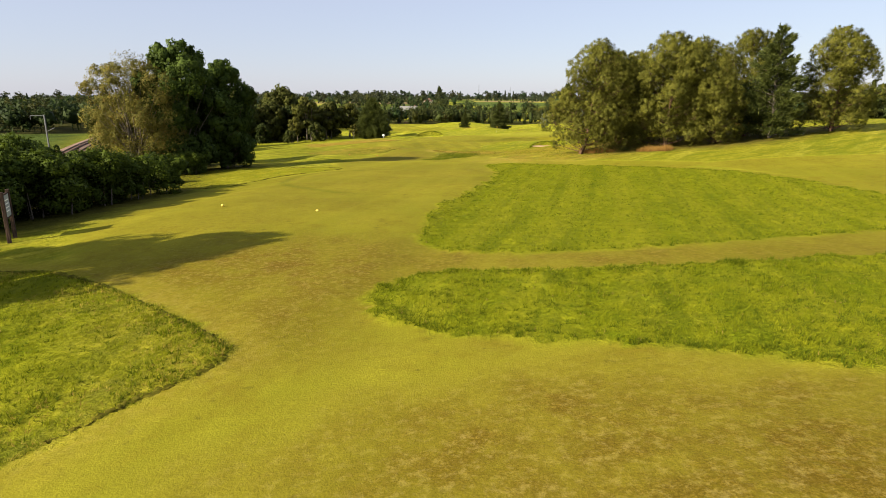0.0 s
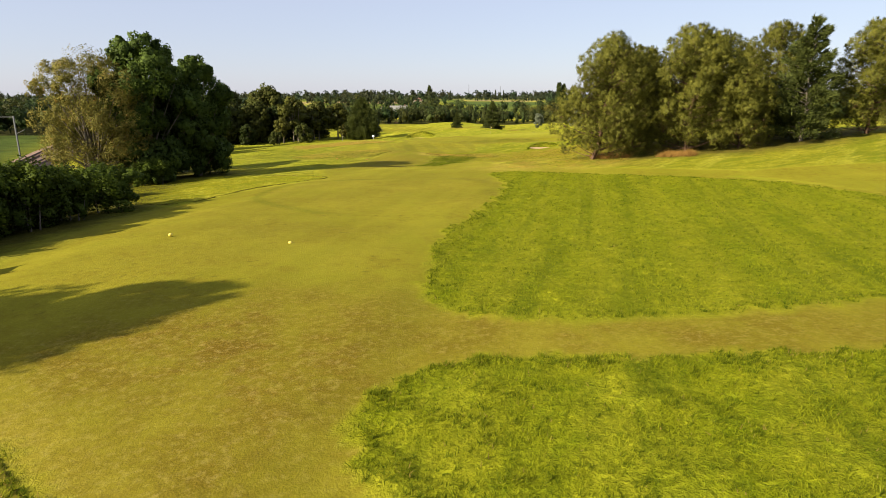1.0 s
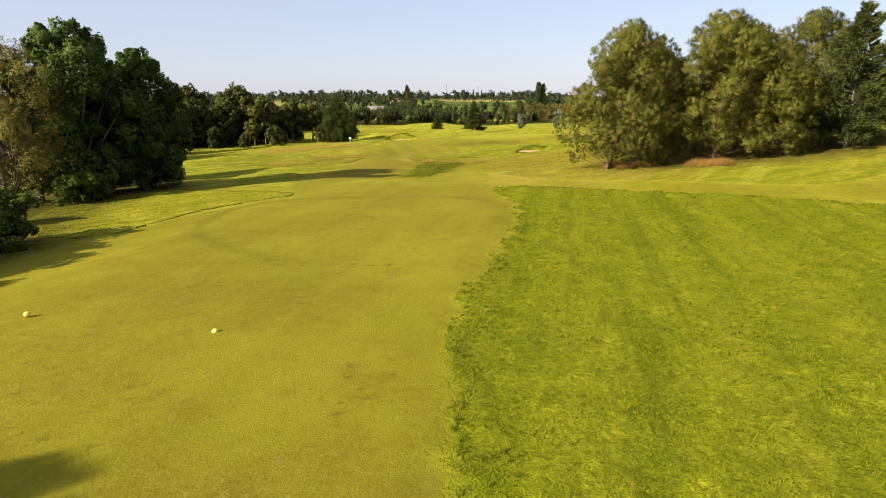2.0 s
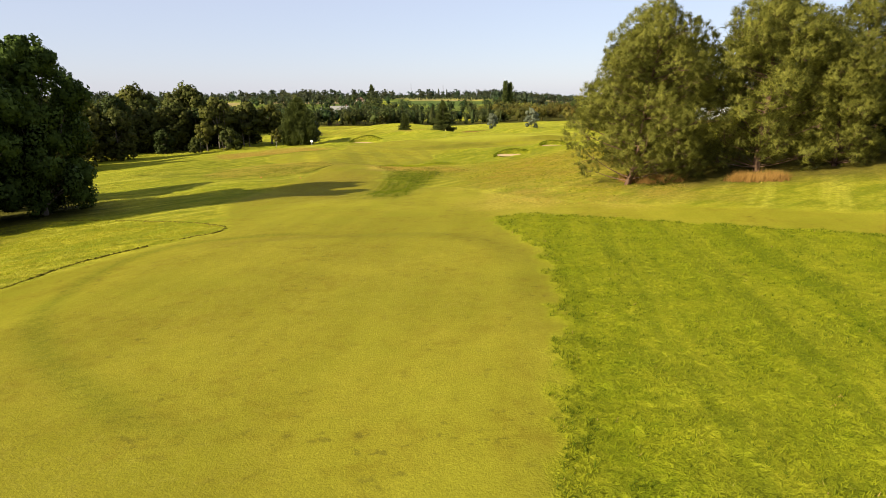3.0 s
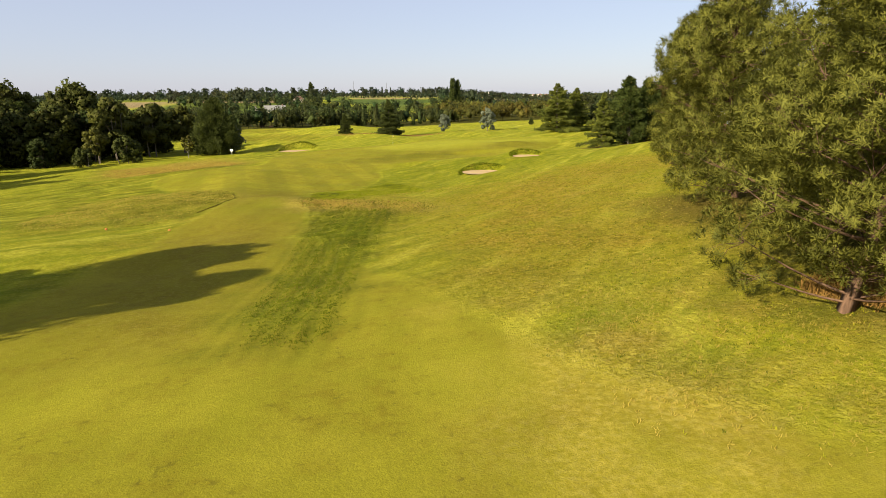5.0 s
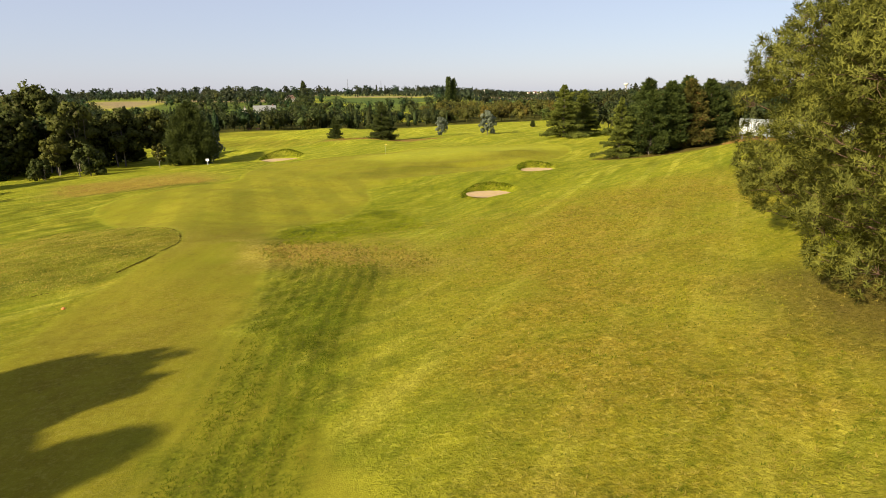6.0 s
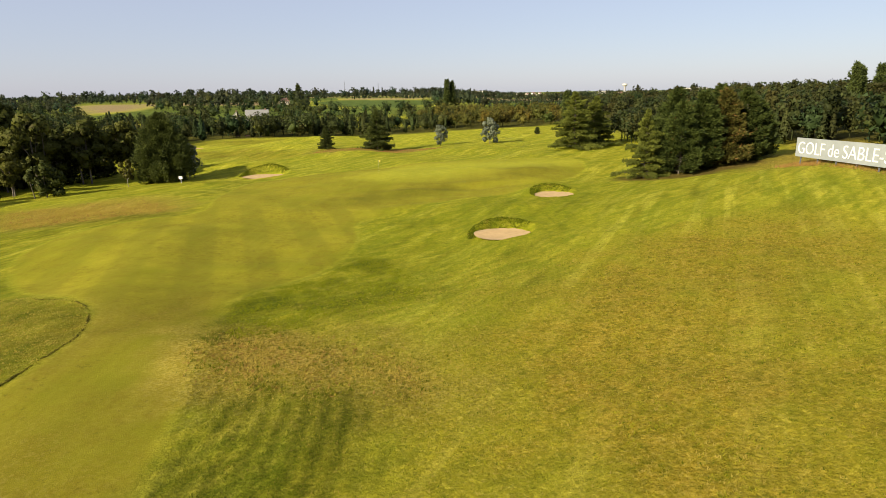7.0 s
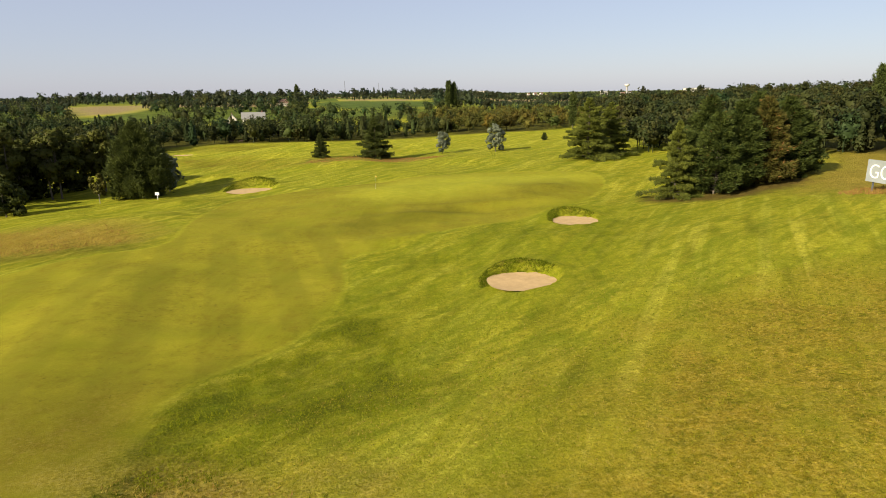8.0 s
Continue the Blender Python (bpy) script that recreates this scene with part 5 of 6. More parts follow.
def woods(name, places, heights, leaf, count, mat, label, seed, mix=(0.62, 0.28, 0.1)):
    """Many distant trees in one object, each of its own size, shape, turn and tint."""
    rng = np.random.default_rng(seed)
    shapes = [("round", "pine", "cone")[k] for k in rng.choice(3, 9, p=mix)]
    kinds = [(*wood_template(rng, shape, count), *wood_heart(rng, shape, 2 if count > 150 else 1)) for shape in shapes]
    stem = tubes([(np.array([(0, 0, -0.03), (0, 0, 0.3), (0.01, 0, 0.75)]), np.array([0.018, 0.014, 0.005]))], 3)
    stem_f = np.concatenate([stem[1][:, :3], stem[1][:, [0, 2, 3]]])
    verts, faces, facing, tint, base = [], [], [], [], 0
    zs = land(places[:, 0], places[:, 1])
    for (x, y), z0, h in zip(places, zs, heights):
        at, out, size, heart_v, heart_f = kinds[rng.integers(0, len(kinds))]
        a, w = rng.uniform(0, 2 * np.pi), rng.uniform(0.85, 1.3)
        turn = np.array([[math.cos(a), -math.sin(a), 0], [math.sin(a), math.cos(a), 0], [0, 0, 1]])
        grow = np.array([h * w, h * w, h])
        p = (at @ turn.T) * grow + np.array([x, y, z0])
        v, f = leaves(rng, p, out @ turn.T, 1.0, 0.32, 0.85)
        v = (v.reshape(-1, 3, 3) - p[:, None]) * (size * leaf * h)[:, None] + p[:, None]
        here = np.array([x, y, z0])
        way = unit(out @ turn.T + np.array([0, 0, 0.15]))
        v, shade = facing_out(v, way)
        heart_w = (heart_v @ turn.T) * grow
        verts += [v, stem[0] * grow + here, heart_w + here]
        facing += [shade, unit(stem[0] * np.array([1, 1, 0.01])), unit(heart_w - heart_w.mean(0))]
        own = len(p) * 3 + len(stem[0])
        faces += [f + base, stem_f + base + len(p) * 3, heart_f + base + own]
        own += len(heart_v)
        base += own
        light, warm = rng.uniform(0.65, 1.3), rng.normal(0, 0.14)
        colour = np.array([light * (1 + warm), light, light * (1 - 0.4 * warm), 1.0])
        tint.append(np.tile(colour, (own, 1)))
    me = mesh_of(name, np.concatenate(verts), np.concatenate(faces), True)
    me.normals_split_custom_set_from_vertices(np.concatenate(facing))
    layer = me.attributes.new("tint", "FLOAT_COLOR", "POINT")
    layer.data.foreach_set("color", np.concatenate(tint).astype(np.float32).ravel())
    tagged(mesh_part(name, me, mat), label, "woodland", kind="stuff")


def scattered(seed, n, inside, lo, hi):
    rng = np.random.default_rng(seed)
    box_lo, box_hi = inside.min(0), inside.max(0)
    got = []
    while len(got) < n:
        p = rng.uniform(box_lo, box_hi, (n, 2))
        got.extend(p[depth_in(inside, p[:, 0], p[:, 1]) > 0])
    return np.array(got[:n]), rng.uniform(lo, hi, n)


def seen_past(p):
    """Leaves the places that do not stand in the open views to the fields and the farm."""
    return np.all([depth_in(o, p[:, 0], p[:, 1]) < 1 for o in OPEN_VIEWS], axis=0)


def hedgerows(seed, lines, x_span, y_span, lo, hi, step):
    """Trees in rows along field edges, and in small copses."""
    rng = np.random.default_rng(seed)
    out = []
    for k in range(lines):
        x, y = rng.uniform(*x_span), y_span[0] + (y_span[1] - y_span[0]) * rng.uniform(0, 1) ** 1.3
        x *= y / y_span[1]
        w = rng.normal(0, 0.35) if rng.uniform() < 0.75 else rng.uniform(-1.5, 1.5)
        n = int(rng.uniform(6, 34))
        for i in range(n):
            if rng.uniform() < 0.85:
                out.append((x + math.cos(w) * step * i + rng.normal(0, 2), y + math.sin(w) * step * i + rng.normal(0, 3)))
    p = np.array(out)
    return p, rng.uniform(lo, hi, len(p))


p, h = scattered(50, 560, np.array([(-150, 262), (-62, 268), (-50, 335), (60, 356), (75, 400), (-40, 430), (-150, 430)], float), 6, 10.5)
k = seen_past(p)
woods("woodland_valley", p[k], h[k], 0.82, 430, GROVE_LEAF, "dense dark belt of woodland beyond the course", 60)
p, h = scattered(51, 210, np.array([(62, 356), (105, 352), (170, 420), (150, 520), (60, 470)], float), 6, 10)
woods("woodland_orchard", p, h, 0.85, 340, ORCHARD_LEAF, "yellowing trees in the valley beyond the course", 61, (0.9, 0.1, 0.0))
p, h = scattered(52, 620, np.array([(92, 222), (112, 192), (150, 175), (230, 200), (420, 330), (480, 560), (300, 640), (190, 520), (125, 350)], float), 7.5, 12)
k = (p[:, 1] < 310) & (p[:, 0] < 230)
woods("woodland_hill", p[~k], h[~k], 1.0, 240, HILL_LEAF, "pine wood climbing the hill", 62, (0.45, 0.5, 0.05))
woods("woodland_hill", p[k], h[k], 0.85, 620, HILL_LEAF, "pine wood at the foot of the hill", 69, (0.4, 0.55, 0.05))
p, h = scattered(59, 70, np.array([(76, 226), (88, 200), (100, 188), (118, 190), (112, 225), (96, 250)], float), 7, 10)
woods("woodland_hill", p, h, 0.9, 450, HILL_LEAF, "dark trees between the cedars and the hill", 70, (0.6, 0.3, 0.1))
p, h = scattered(53, 520, np.array([(-112, 255), (-170, 240), (-420, 230), (-520, 420), (-150, 440)], float), 10, 15)
woods("woodland_west", p, h, 1.1, 230, GROVE_LEAF, "mixed woodland beyond the railway", 63)
p, h = scattered(57, 330, np.array([(-400, 440), (-60, 436), (60, 470), (120, 560), (40, 660), (-110, 640), (-420, 620)], float), 6, 11)
k = seen_past(p)
woods("woodland_farm", p[k], h[k], 0.95, 240, GROVE_LEAF, "woods round the farm beyond the course", 67, (0.8, 0.1, 0.1))
p, h = hedgerows(54, 170, (-900, 1300), (560, 1300), 5, 10, 7)
k = seen_past(p)
woods("woodland_hedges", p[k], h[k], 1.6, 48, HAZED_LEAF, "hedgerow trees among the fields", 64, (0.9, 0.05, 0.05))
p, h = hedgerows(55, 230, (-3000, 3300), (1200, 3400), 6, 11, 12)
woods("woodland_horizon", p, h, 2.1, 24, HAZED_LEAF, "far woods along the horizon", 65, (1, 0, 0))
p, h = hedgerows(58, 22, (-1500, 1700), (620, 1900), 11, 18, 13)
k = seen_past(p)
woods("woodland_tall", p[k], h[k], 1.5, 130, HAZED_LEAF, "tall trees standing over the hedgerows", 68, (0.8, 0.15, 0.05))
p, h = scattered(56, 240, np.array([(98, 100), (130, 90), (190, 120), (220, 200), (150, 180), (110, 190)], float), 8, 12)
woods("woodland_east", p, h, 1.0, 220, GROVE_LEAF, "woodland behind the mound", 66)


# ------------------------------------------------------------------ grass
def turf_blades(name, seed, outline, per_m2, blades, height, width, mat, label, lean=0.7, margin=0.0, clumpy=0.0, only=None, fade=0.0, band=0.0, wobble=0.0):
    rng = np.random.default_rng(seed)
    lo, hi = outline.min(0), outline.max(0)
    n = int(per_m2 * (hi[0] - lo[0]) * (hi[1] - lo[1]))
    p = rng.uniform(lo, hi, (n, 2))
    inside = depth_in(outline, p[:, 0], p[:, 1])
    if wobble:
        inside = inside + 1.6 * wobble * ripple(p[:, 0], p[:, 1], 0.7 / max(wobble, 0.3))
    ok = inside > margin + fade * rng.uniform(0, 1, n)
    if band:
        ok &= inside < band * rng.uniform(0, 1, n)
    if clumpy:
        ok &= ripple(p[:, 0], p[:, 1], clumpy) + rng.uniform(-0.7, 0.7, n) > 0
    if only:
        ok &= only(p[:, 0], p[:, 1]) > rng.uniform(-1.7, 0.9, n)
    p = p[ok]
    z = sheet(p[:, 0], p[:, 1]) - 0.01
    at = np.repeat(np.c_[p, z], blades, axis=0)
    at[:, :2] += rng.normal(0, width * 1.5, (len(at), 2))
    tall = np.repeat(1.0 + 0.3 * ripple(p[:, 0], p[:, 1], 1.7), blades)[:, None]
    v, f = needles(rng, at, np.tile([0.25, 0.15, 1.0], (len(at), 1)), height, width, lean)
    v = (v.reshape(-1, 3, 3) - at[:, None]) * np.clip(tall, 0.4, 1.6)[:, None] + at[:, None]
    v = v.reshape(-1, 3)
    tagged(mesh_part(name, mesh_of(name, v, f), mat), label, "grass", kind="stuff")


turf_blades("rough_grass", 70, ROUGH_NEAR, 150, 4, 0.09, 0.014, LUSH_GRASS, "lush green rough in a tongue before the tee", clumpy=1.7, wobble=0.25)
turf_blades("rough_grass", 71, ROUGH_EAST, 70, 3, 0.08, 0.018, LUSH_GRASS, "lush green rough along the tee", wobble=0.3)
turf_blades("rough_grass", 72, ROUGH_WEST, 115, 4, 0.11, 0.015, LUSH_GRASS, "green and straw-tipped rough bank", clumpy=1.5, wobble=0.2)
turf_blades("rough_tufts", 94, ROUGH_NEAR, 40, 6, 0.12, 0.018, ROW_GRASS, "darker tufts in the lush tongue", clumpy=1.9, wobble=0.25)
turf_blades("rough_tufts", 95, ROUGH_EAST, 12, 6, 0.10, 0.022, ROW_GRASS, "darker tufts in the rough along the tee", clumpy=1.2, wobble=0.3)
turf_blades("rough_tufts", 96, ROUGH_WEST, 34, 6, 0.13, 0.018, ROW_GRASS, "darker tufts in the rough bank", clumpy=1.6, wobble=0.2)
turf_blades("rough_rim", 98, ROUGH_NEAR, 150, 5, 0.14, 0.02, ROW_GRASS, "dark uneven rim of the lush tongue", band=0.7, clumpy=1.2, wobble=0.25)
turf_blades("rough_rim", 99, ROUGH_EAST, 70, 5, 0.12, 0.024, ROW_GRASS, "dark uneven rim of the rough along the tee", band=0.7, clumpy=1.0, wobble=0.3)
# dark blades that stand for the shadowed cut along the bank
turf_blades("rough_rim", 103, ROUGH_WEST, 420, 3, 0.09, 0.014, ROW_GRASS, "dark rim blades standing for the shadowed cut of the rough bank", band=0.35, wobble=0.0)
turf_blades("straw_flecks", 89, STRAW_EAST, 34, 5, 0.10, 0.022, DRY_GRASS, "straw-coloured tufts beside the mown path", fade=2.0, clumpy=0.6)
turf_blades("straw_edge", 91, ROUGH_WEST, 40, 4, 0.12, 0.018, DRY_GRASS, "straw-coloured tips along the edge of the rough", band=2.2, clumpy=0.8, wobble=0.2)
SLOPE = rounded([(4.5, 60), (13, 58), (20, 60), (19, 75), (25, 90), (45, 100), (45, 130), (20, 128), (8, 126), (-2, 117), (-2, 97), (3, 95), (5, 80)], 1)
turf_blades("semi_rough", 73, SLOPE, 18, 4, 0.09, 0.026, SEMI_GRASS, "coarse semi-rough beside the fairway", fade=9.0, clumpy=0.9)
turf_blades("dark_tufts", 97, SLOPE, 5, 6, 0.09, 0.028, ROW_GRASS, "darker tufts through the slope", fade=6.0, clumpy=0.9)
turf_blades("straw_flecks", 92, SLOPE, 10, 6, 0.10, 0.022, DRY_GRASS, "straw-coloured grass mixed through the slope", fade=9.0, clumpy=0.6)
turf_blades("semi_rough", 74, EDGE_FAR_WEST, 24, 3, 0.09, 0.03, DRY_GRASS, "uncut grass edge beside the fairway")
turf_blades("dry_patch_grass", 93, STRAW_WEST, 26, 4, 0.22, 0.03, DRY_GRASS, "dry golden grass on the mound before the wood", fade=2.5, clumpy=0.5)
turf_blades("dry_patch_tips", 100, STRAW_WEST, 4, 4, 0.26, 0.035, RUSSET_GRASS, "russet tips on the dry mound before the wood", fade=2.5, clumpy=0.35)
turf_blades("semi_rough", 75, EDGE_WEST, 40, 3, 0.08, 0.025, SEMI_GRASS, "uncut grass edge behind the tee")
turf_blades("drill_row_grass", 76, DRILL_ROWS, 170, 3, 0.075, 0.02, ROW_GRASS, "dark green grass standing in rows", only=row_wave, fade=0.8)
turf_blades("collar_grass", 90, FAIRWAY_COLLAR, 60, 4, 0.12, 0.025, LUSH_GRASS, "darker uncut grass along the fairway edge", clumpy=1.0)
turf_blades("straw_grass", 77, rounded(STRAW_BANK, 0), 90, 4, 0.15, 0.022, DRY_GRASS, "dry straw-coloured long grass on a bank", clumpy=0.5, fade=4.0)
turf_blades("bank_tufts", 101, STRAW_BANK, 18, 6, 0.16, 0.024, ROW_GRASS, "dark tufts on the straw bank", clumpy=0.8, fade=1.0)
turf_blades("bank_tips", 102, STRAW_BANK, 8, 5, 0.2, 0.022, RUSSET_GRASS, "russet tips on the straw bank", clumpy=0.6, fade=1.5)
for k, skirt in enumerate(([(14.3, 67), (14.9, 65.4), (17.4, 62.9), (18.6, 64.2), (17.6, 66.4), (15.6, 68.4)], [(19.4, 62.2), (20.4, 60.4), (22.6, 59.2), (23.8, 61.6), (21.4, 63.6)])):
    turf_blades("pine_skirt_grass", 78 + 40 * k, rounded(skirt, 1), 70, 6, 0.5, 0.022, RUSSET_GRASS, "dry russet grass under the pines", fade=0.5, lean=0.45)
turf_blades("sign_grass", 79, SIGN_BANK, 26, 4, 0.42, 0.03, RUSSET_GRASS, "dry tall grass under the banner", clumpy=0.8)
turf_blades("bracken", 80, BRACKEN, 7, 3, 0.28, 0.09, RUSSET_GRASS, "russet dry grass in a bank", clumpy=0.4)
for k, (bx, by, rx, ry, depth) in enumerate(BUNKERS[:3]):
    arc = np.radians(np.linspace(22, 178, 16))
    ring = np.concatenate([np.c_[bx + rx * 1.05 * np.cos(arc), by + ry * 1.05 * np.sin(arc)], np.c_[bx + rx * 1.32 * np.cos(arc[::-1]), by + ry * 1.6 * np.sin(arc[::-1])]])
    turf_blades("bunker_lip_grass", 81 + k, ring, 120, 4, 0.2, 0.03, ROW_GRASS, "long grass hanging over the bunker's lip")
    turf_blades("bunker_lip_straw", 86 + k, ring, 14, 4, 0.22, 0.025, DRY_GRASS, "dry grass on the bunker's lip", clumpy=1.2)


# ------------------------------------------------------------------ small things on the course
def tee_marker(paint=YELLOW_PAINT, label="small yellow tee marker ball on the mown tee"):
    ob = thing("tee_marker", (0, 0, 0), label, "tee marker", "tee markers")
    bm = bmesh.new()
    bmesh.ops.create_uvsphere(bm, u_segments=20, v_segments=12, radius=0.085, matrix=pose(0, 0, 0.085) @ Matrix.Diagonal((1, 1, 0.9, 1)))
    part("ball", bm, paint, ob)
    bm = bmesh.new()
    rod(bm, (0, 0, -0.12), (0, 0, 0.04), 0.012)
    part("spike", bm, METAL, ob)
    return ob


marker = planted(tee_marker(), -12.1, 29.6, 1.0, 0, 0.0)
another(marker, -6.6, 28.2)
front_marker = planted(tee_marker(ORANGE_PAINT, "small orange tee marker ball on the forward tee"), -17.1, 99.1, 1.15, 0, 0.0)
another(front_marker, -12.2, 97.4, 1.15)


def flagstick(x, y):
    ob = thing("flagstick", (x, y, ground_at(x, y)), "yellow flag on a thin white stick in the green", "flagstick")
    bm = bmesh.new()
    rod(bm, (0, 0, 0), (0, 0, 2.2), 0.007, 0.006)
    part("stick", bm, WHITE_PAINT, ob)
    bm = bmesh.new()
    cols = 8
    grid = [[bm.verts.new((0.02 + 0.28 * i / cols, 0.05 * math.sin(i * 0.9), 2.15 - 0.26 * j - 0.05 * i / cols)) for j in range(2)] for i in range(cols + 1)]
    for i in range(cols):
        bm.faces.new((grid[i][0], grid[i + 1][0], grid[i + 1][1], grid[i][1]))
    bmesh.ops.solidify(bm, geom=bm.faces[:], thickness=0.006)
    part("flag", bm, YELLOW_PAINT, ob)


flagstick(13.6, 185.5)


def hole_sign(x, y):
    ob = thing("hole_sign", (x, y, ground_at(x, y)), "small white sign on a post near the conifer", "sign", turn=-10)
    bm = bmesh.new()
    rod(bm, (0, 0, -0.1), (0, 0, 0.9), 0.05)
    part("post", bm, WHITE_PAINT, ob)
    bm = bmesh.new()
    box(bm, (0.7, 0.06, 0.5), (0, -0.06, 1.05), 0, 0.015)
    part("panel", bm, WHITE_PAINT, ob)


hole_sign(-23.0, 200.0)


def info_board(x, y, turn):
    ob = thing("information_board", (x, y, ground_at(x, y)), "dark wooden information board with a grey panel", "sign", turn=turn)
    for s in (-0.55, 0.55):
        bm = bmesh.new()
        box(bm, (0.14, 0.14, 2.3), (s, 0, 1.05), 0, 0.015)
        part("post", bm, DARK_WOOD, ob)
    bm = bmesh.new()
    box(bm, (0.96, 0.05, 0.95), (0, 0.0, 1.55), 0, 0.01)
    panel = part("panel", bm, GREY_BOARD, ob, "weathered grey panel")
    for z in (1.04, 2.06):
        bm = bmesh.new()
        box(bm, (0.96, 0.07, 0.07), (0, 0, z), 0, 0.008)
        part("rail", bm, DARK_WOOD, ob)
    for k in range(4):
        bm = bmesh.new()
        box(bm, (0.6 - 0.1 * (k % 2), 0.006, 0.05), (0, -0.028, 1.8 - 0.16 * k), 0, 0)
        part("line_of_writing", bm, WHITE_PAINT, panel)


info_board(-19.0, 23.0, 115)


def lettering(text, size, depth, mat, parent, place, label):
    """Raised lettering as a mesh, from the built-in font."""
    cu = bpy.data.curves.new("lettering", "FONT")
    cu.body, cu.size, cu.extrude, cu.align_x, cu.offset = text, size, depth, "LEFT", -0.012
    tmp = new("lettering_curve", cu)
    me = bpy.data.meshes.new_from_object(tmp.evaluated_get(bpy.context.evaluated_depsgraph_get()))
    bpy.data.objects.remove(tmp)
    ob = mesh_part("lettering", me, mat, parent, label)
    ob.data.materials.clear()
    ob.data.materials.append(mat)
    ob.matrix_basis = place
    return ob


def banner_sign():
    a, b = Vector((57.3, 138.3)), Vector((52.9, 115.5))
    length = (b - a).length
    turn = math.degrees(math.atan2(b.y - a.y, b.x - a.x))
    za, zb = ground_at(*a) + 1.1, ground_at(*b) + 1.1
    ob = thing("banner_sign", (a.x, a.y, za), "long grey banner board with white lettering on posts", "sign", turn=turn)
    drop = (zb - za) / length
    bm = bmesh.new()
    box(bm, (length, 0.08, 2.1), (length / 2, 0, 1.05), 0, 0.01)
    for v in bm.verts:
        v.co.z += v.co.x * drop
    board = part("board", bm, GREY_BOARD, ob, "weathered grey board")
    for k in range(8):
        s = 0.9 + k * (length - 1.4) / 7
        bm = bmesh.new()
        low = ground_at(*(a + (b - a) * (s / length))) - za - 0.3
        box(bm, (0.12, 0.12, 2.0 + s * drop - low), (s, 0.12, (2.0 + s * drop + low) / 2), 0, 0.01)
        part("post", bm, METAL, ob)
    tilt = Matrix(((1, 0, 0, 0), (0, 1, 0, 0), (drop, 0, 1, 0), (0, 0, 0, 1)))
    words = [lettering(w, 1.9, 0.012, WHITE_PAINT, board, pose(0, 0, 0), "white lettering") for w in ("GOLF", "de", "SABLE-SOLESMES")]
    wide = [max(v.co.x for v in w.data.vertices) for w in words]
    stretch = (length - 0.9) / (sum(wide) + 2 * 0.5)
    x = 0.35
    for w, full in zip(words, wide):
        w.data.transform(Matrix.Diagonal((stretch, 1, 1, 1)))
        w.data.transform(Matrix(((1, 0, 0, 0), (drop, 1, 0, 0), (0, 0, 1, 0), (0, 0, 0, 1))))
        w.matrix_basis = pose(x, -0.055, 0.38 + drop * x, 90, 0, 0)
        x += (full + 0.5) * stretch
    return ob


banner_sign()


# ------------------------------------------------------------------ railway and poles
RAILWAY = np.array([(-58, 70), (-70, 96), (-85, 126), (-108, 175), (-133, 237), (-150, 300), (-158, 380)], float)


def railway():
    t = np.linspace(0, len(RAILWAY) - 1, 120)
    x = np.interp(t, np.arange(len(RAILWAY)), RAILWAY[:, 0])
    y = np.interp(t, np.arange(len(RAILWAY)), RAILWAY[:, 1])
    k = np.ones(15) / 15
    x[7:-7], y[7:-7] = np.convolve(x, k, "valid"), np.convolve(y, k, "valid")
    d = unit(np.stack([np.gradient(x), np.gradient(y)], 1))
    side = np.stack([d[:, 1], -d[:, 0]], 1)
    z = land(x, y) + 0.9
    ob = tagged(new("railway"), "double railway track on brown ballast", "railway", kind="structure")

    def strip(name, profile, mat, label=""):
        """Sweeps a profile of (offset, height) along the line."""
        n, m = len(x), len(profile)
        verts = np.concatenate([np.c_[x + side[:, 0] * o, y + side[:, 1] * o, z + h] for o, h in profile])
        faces = [(j * n + i, j * n + i + 1, ((j + 1) % m) * n + i + 1, ((j + 1) % m) * n + i) for j in range(m) for i in range(n - 1)]
        mesh_part(name, mesh_of(name, verts, faces), mat, ob, label)

    strip("ballast_bed", [(-6.0, -2.6), (-4.6, -0.2), (4.6, -0.2), (6.0, -2.6)], BALLAST)
    for o in (-2.6, -1.16, 1.16, 2.6):
        strip("rail", [(o - 0.05, -0.15), (o - 0.05, 0.08), (o + 0.05, 0.08), (o + 0.05, -0.15)], RAIL_STEEL)
    ln = np.concatenate([[0], np.cumsum(np.hypot(np.diff(x), np.diff(y)))])
    for o in (-1.88, 1.88):
        verts, faces = [], []
        for s in np.arange(0, ln[-1], 1.3):
            c = np.array([np.interp(s, ln, x), np.interp(s, ln, y), np.interp(s, ln, z)])
            i = min(len(d) - 1, int(np.searchsorted(ln, s)))
            dd, ss = np.array([*d[i], 0]), np.array([*side[i], 0])
            b0 = len(verts)
            for h in (-0.24, -0.1):
                for p, q in ((-1.25, -0.13), (1.25, -0.13), (1.25, 0.13), (-1.25, 0.13)):
                    verts.append(c + ss * (o + p) + dd * q + np.array([0, 0, h]))
            faces += [(b0 + 4, b0 + 5, b0 + 6, b0 + 7), (b0, b0 + 1, b0 + 5, b0 + 4), (b0 + 1, b0 + 2, b0 + 6, b0 + 5), (b0 + 2, b0 + 3, b0 + 7, b0 + 6), (b0 + 3, b0, b0 + 4, b0 + 7)]
        tagged(mesh_part("sleepers", mesh_of("sleepers", verts, faces), BALLAST, ob), kind="stuff")


railway()


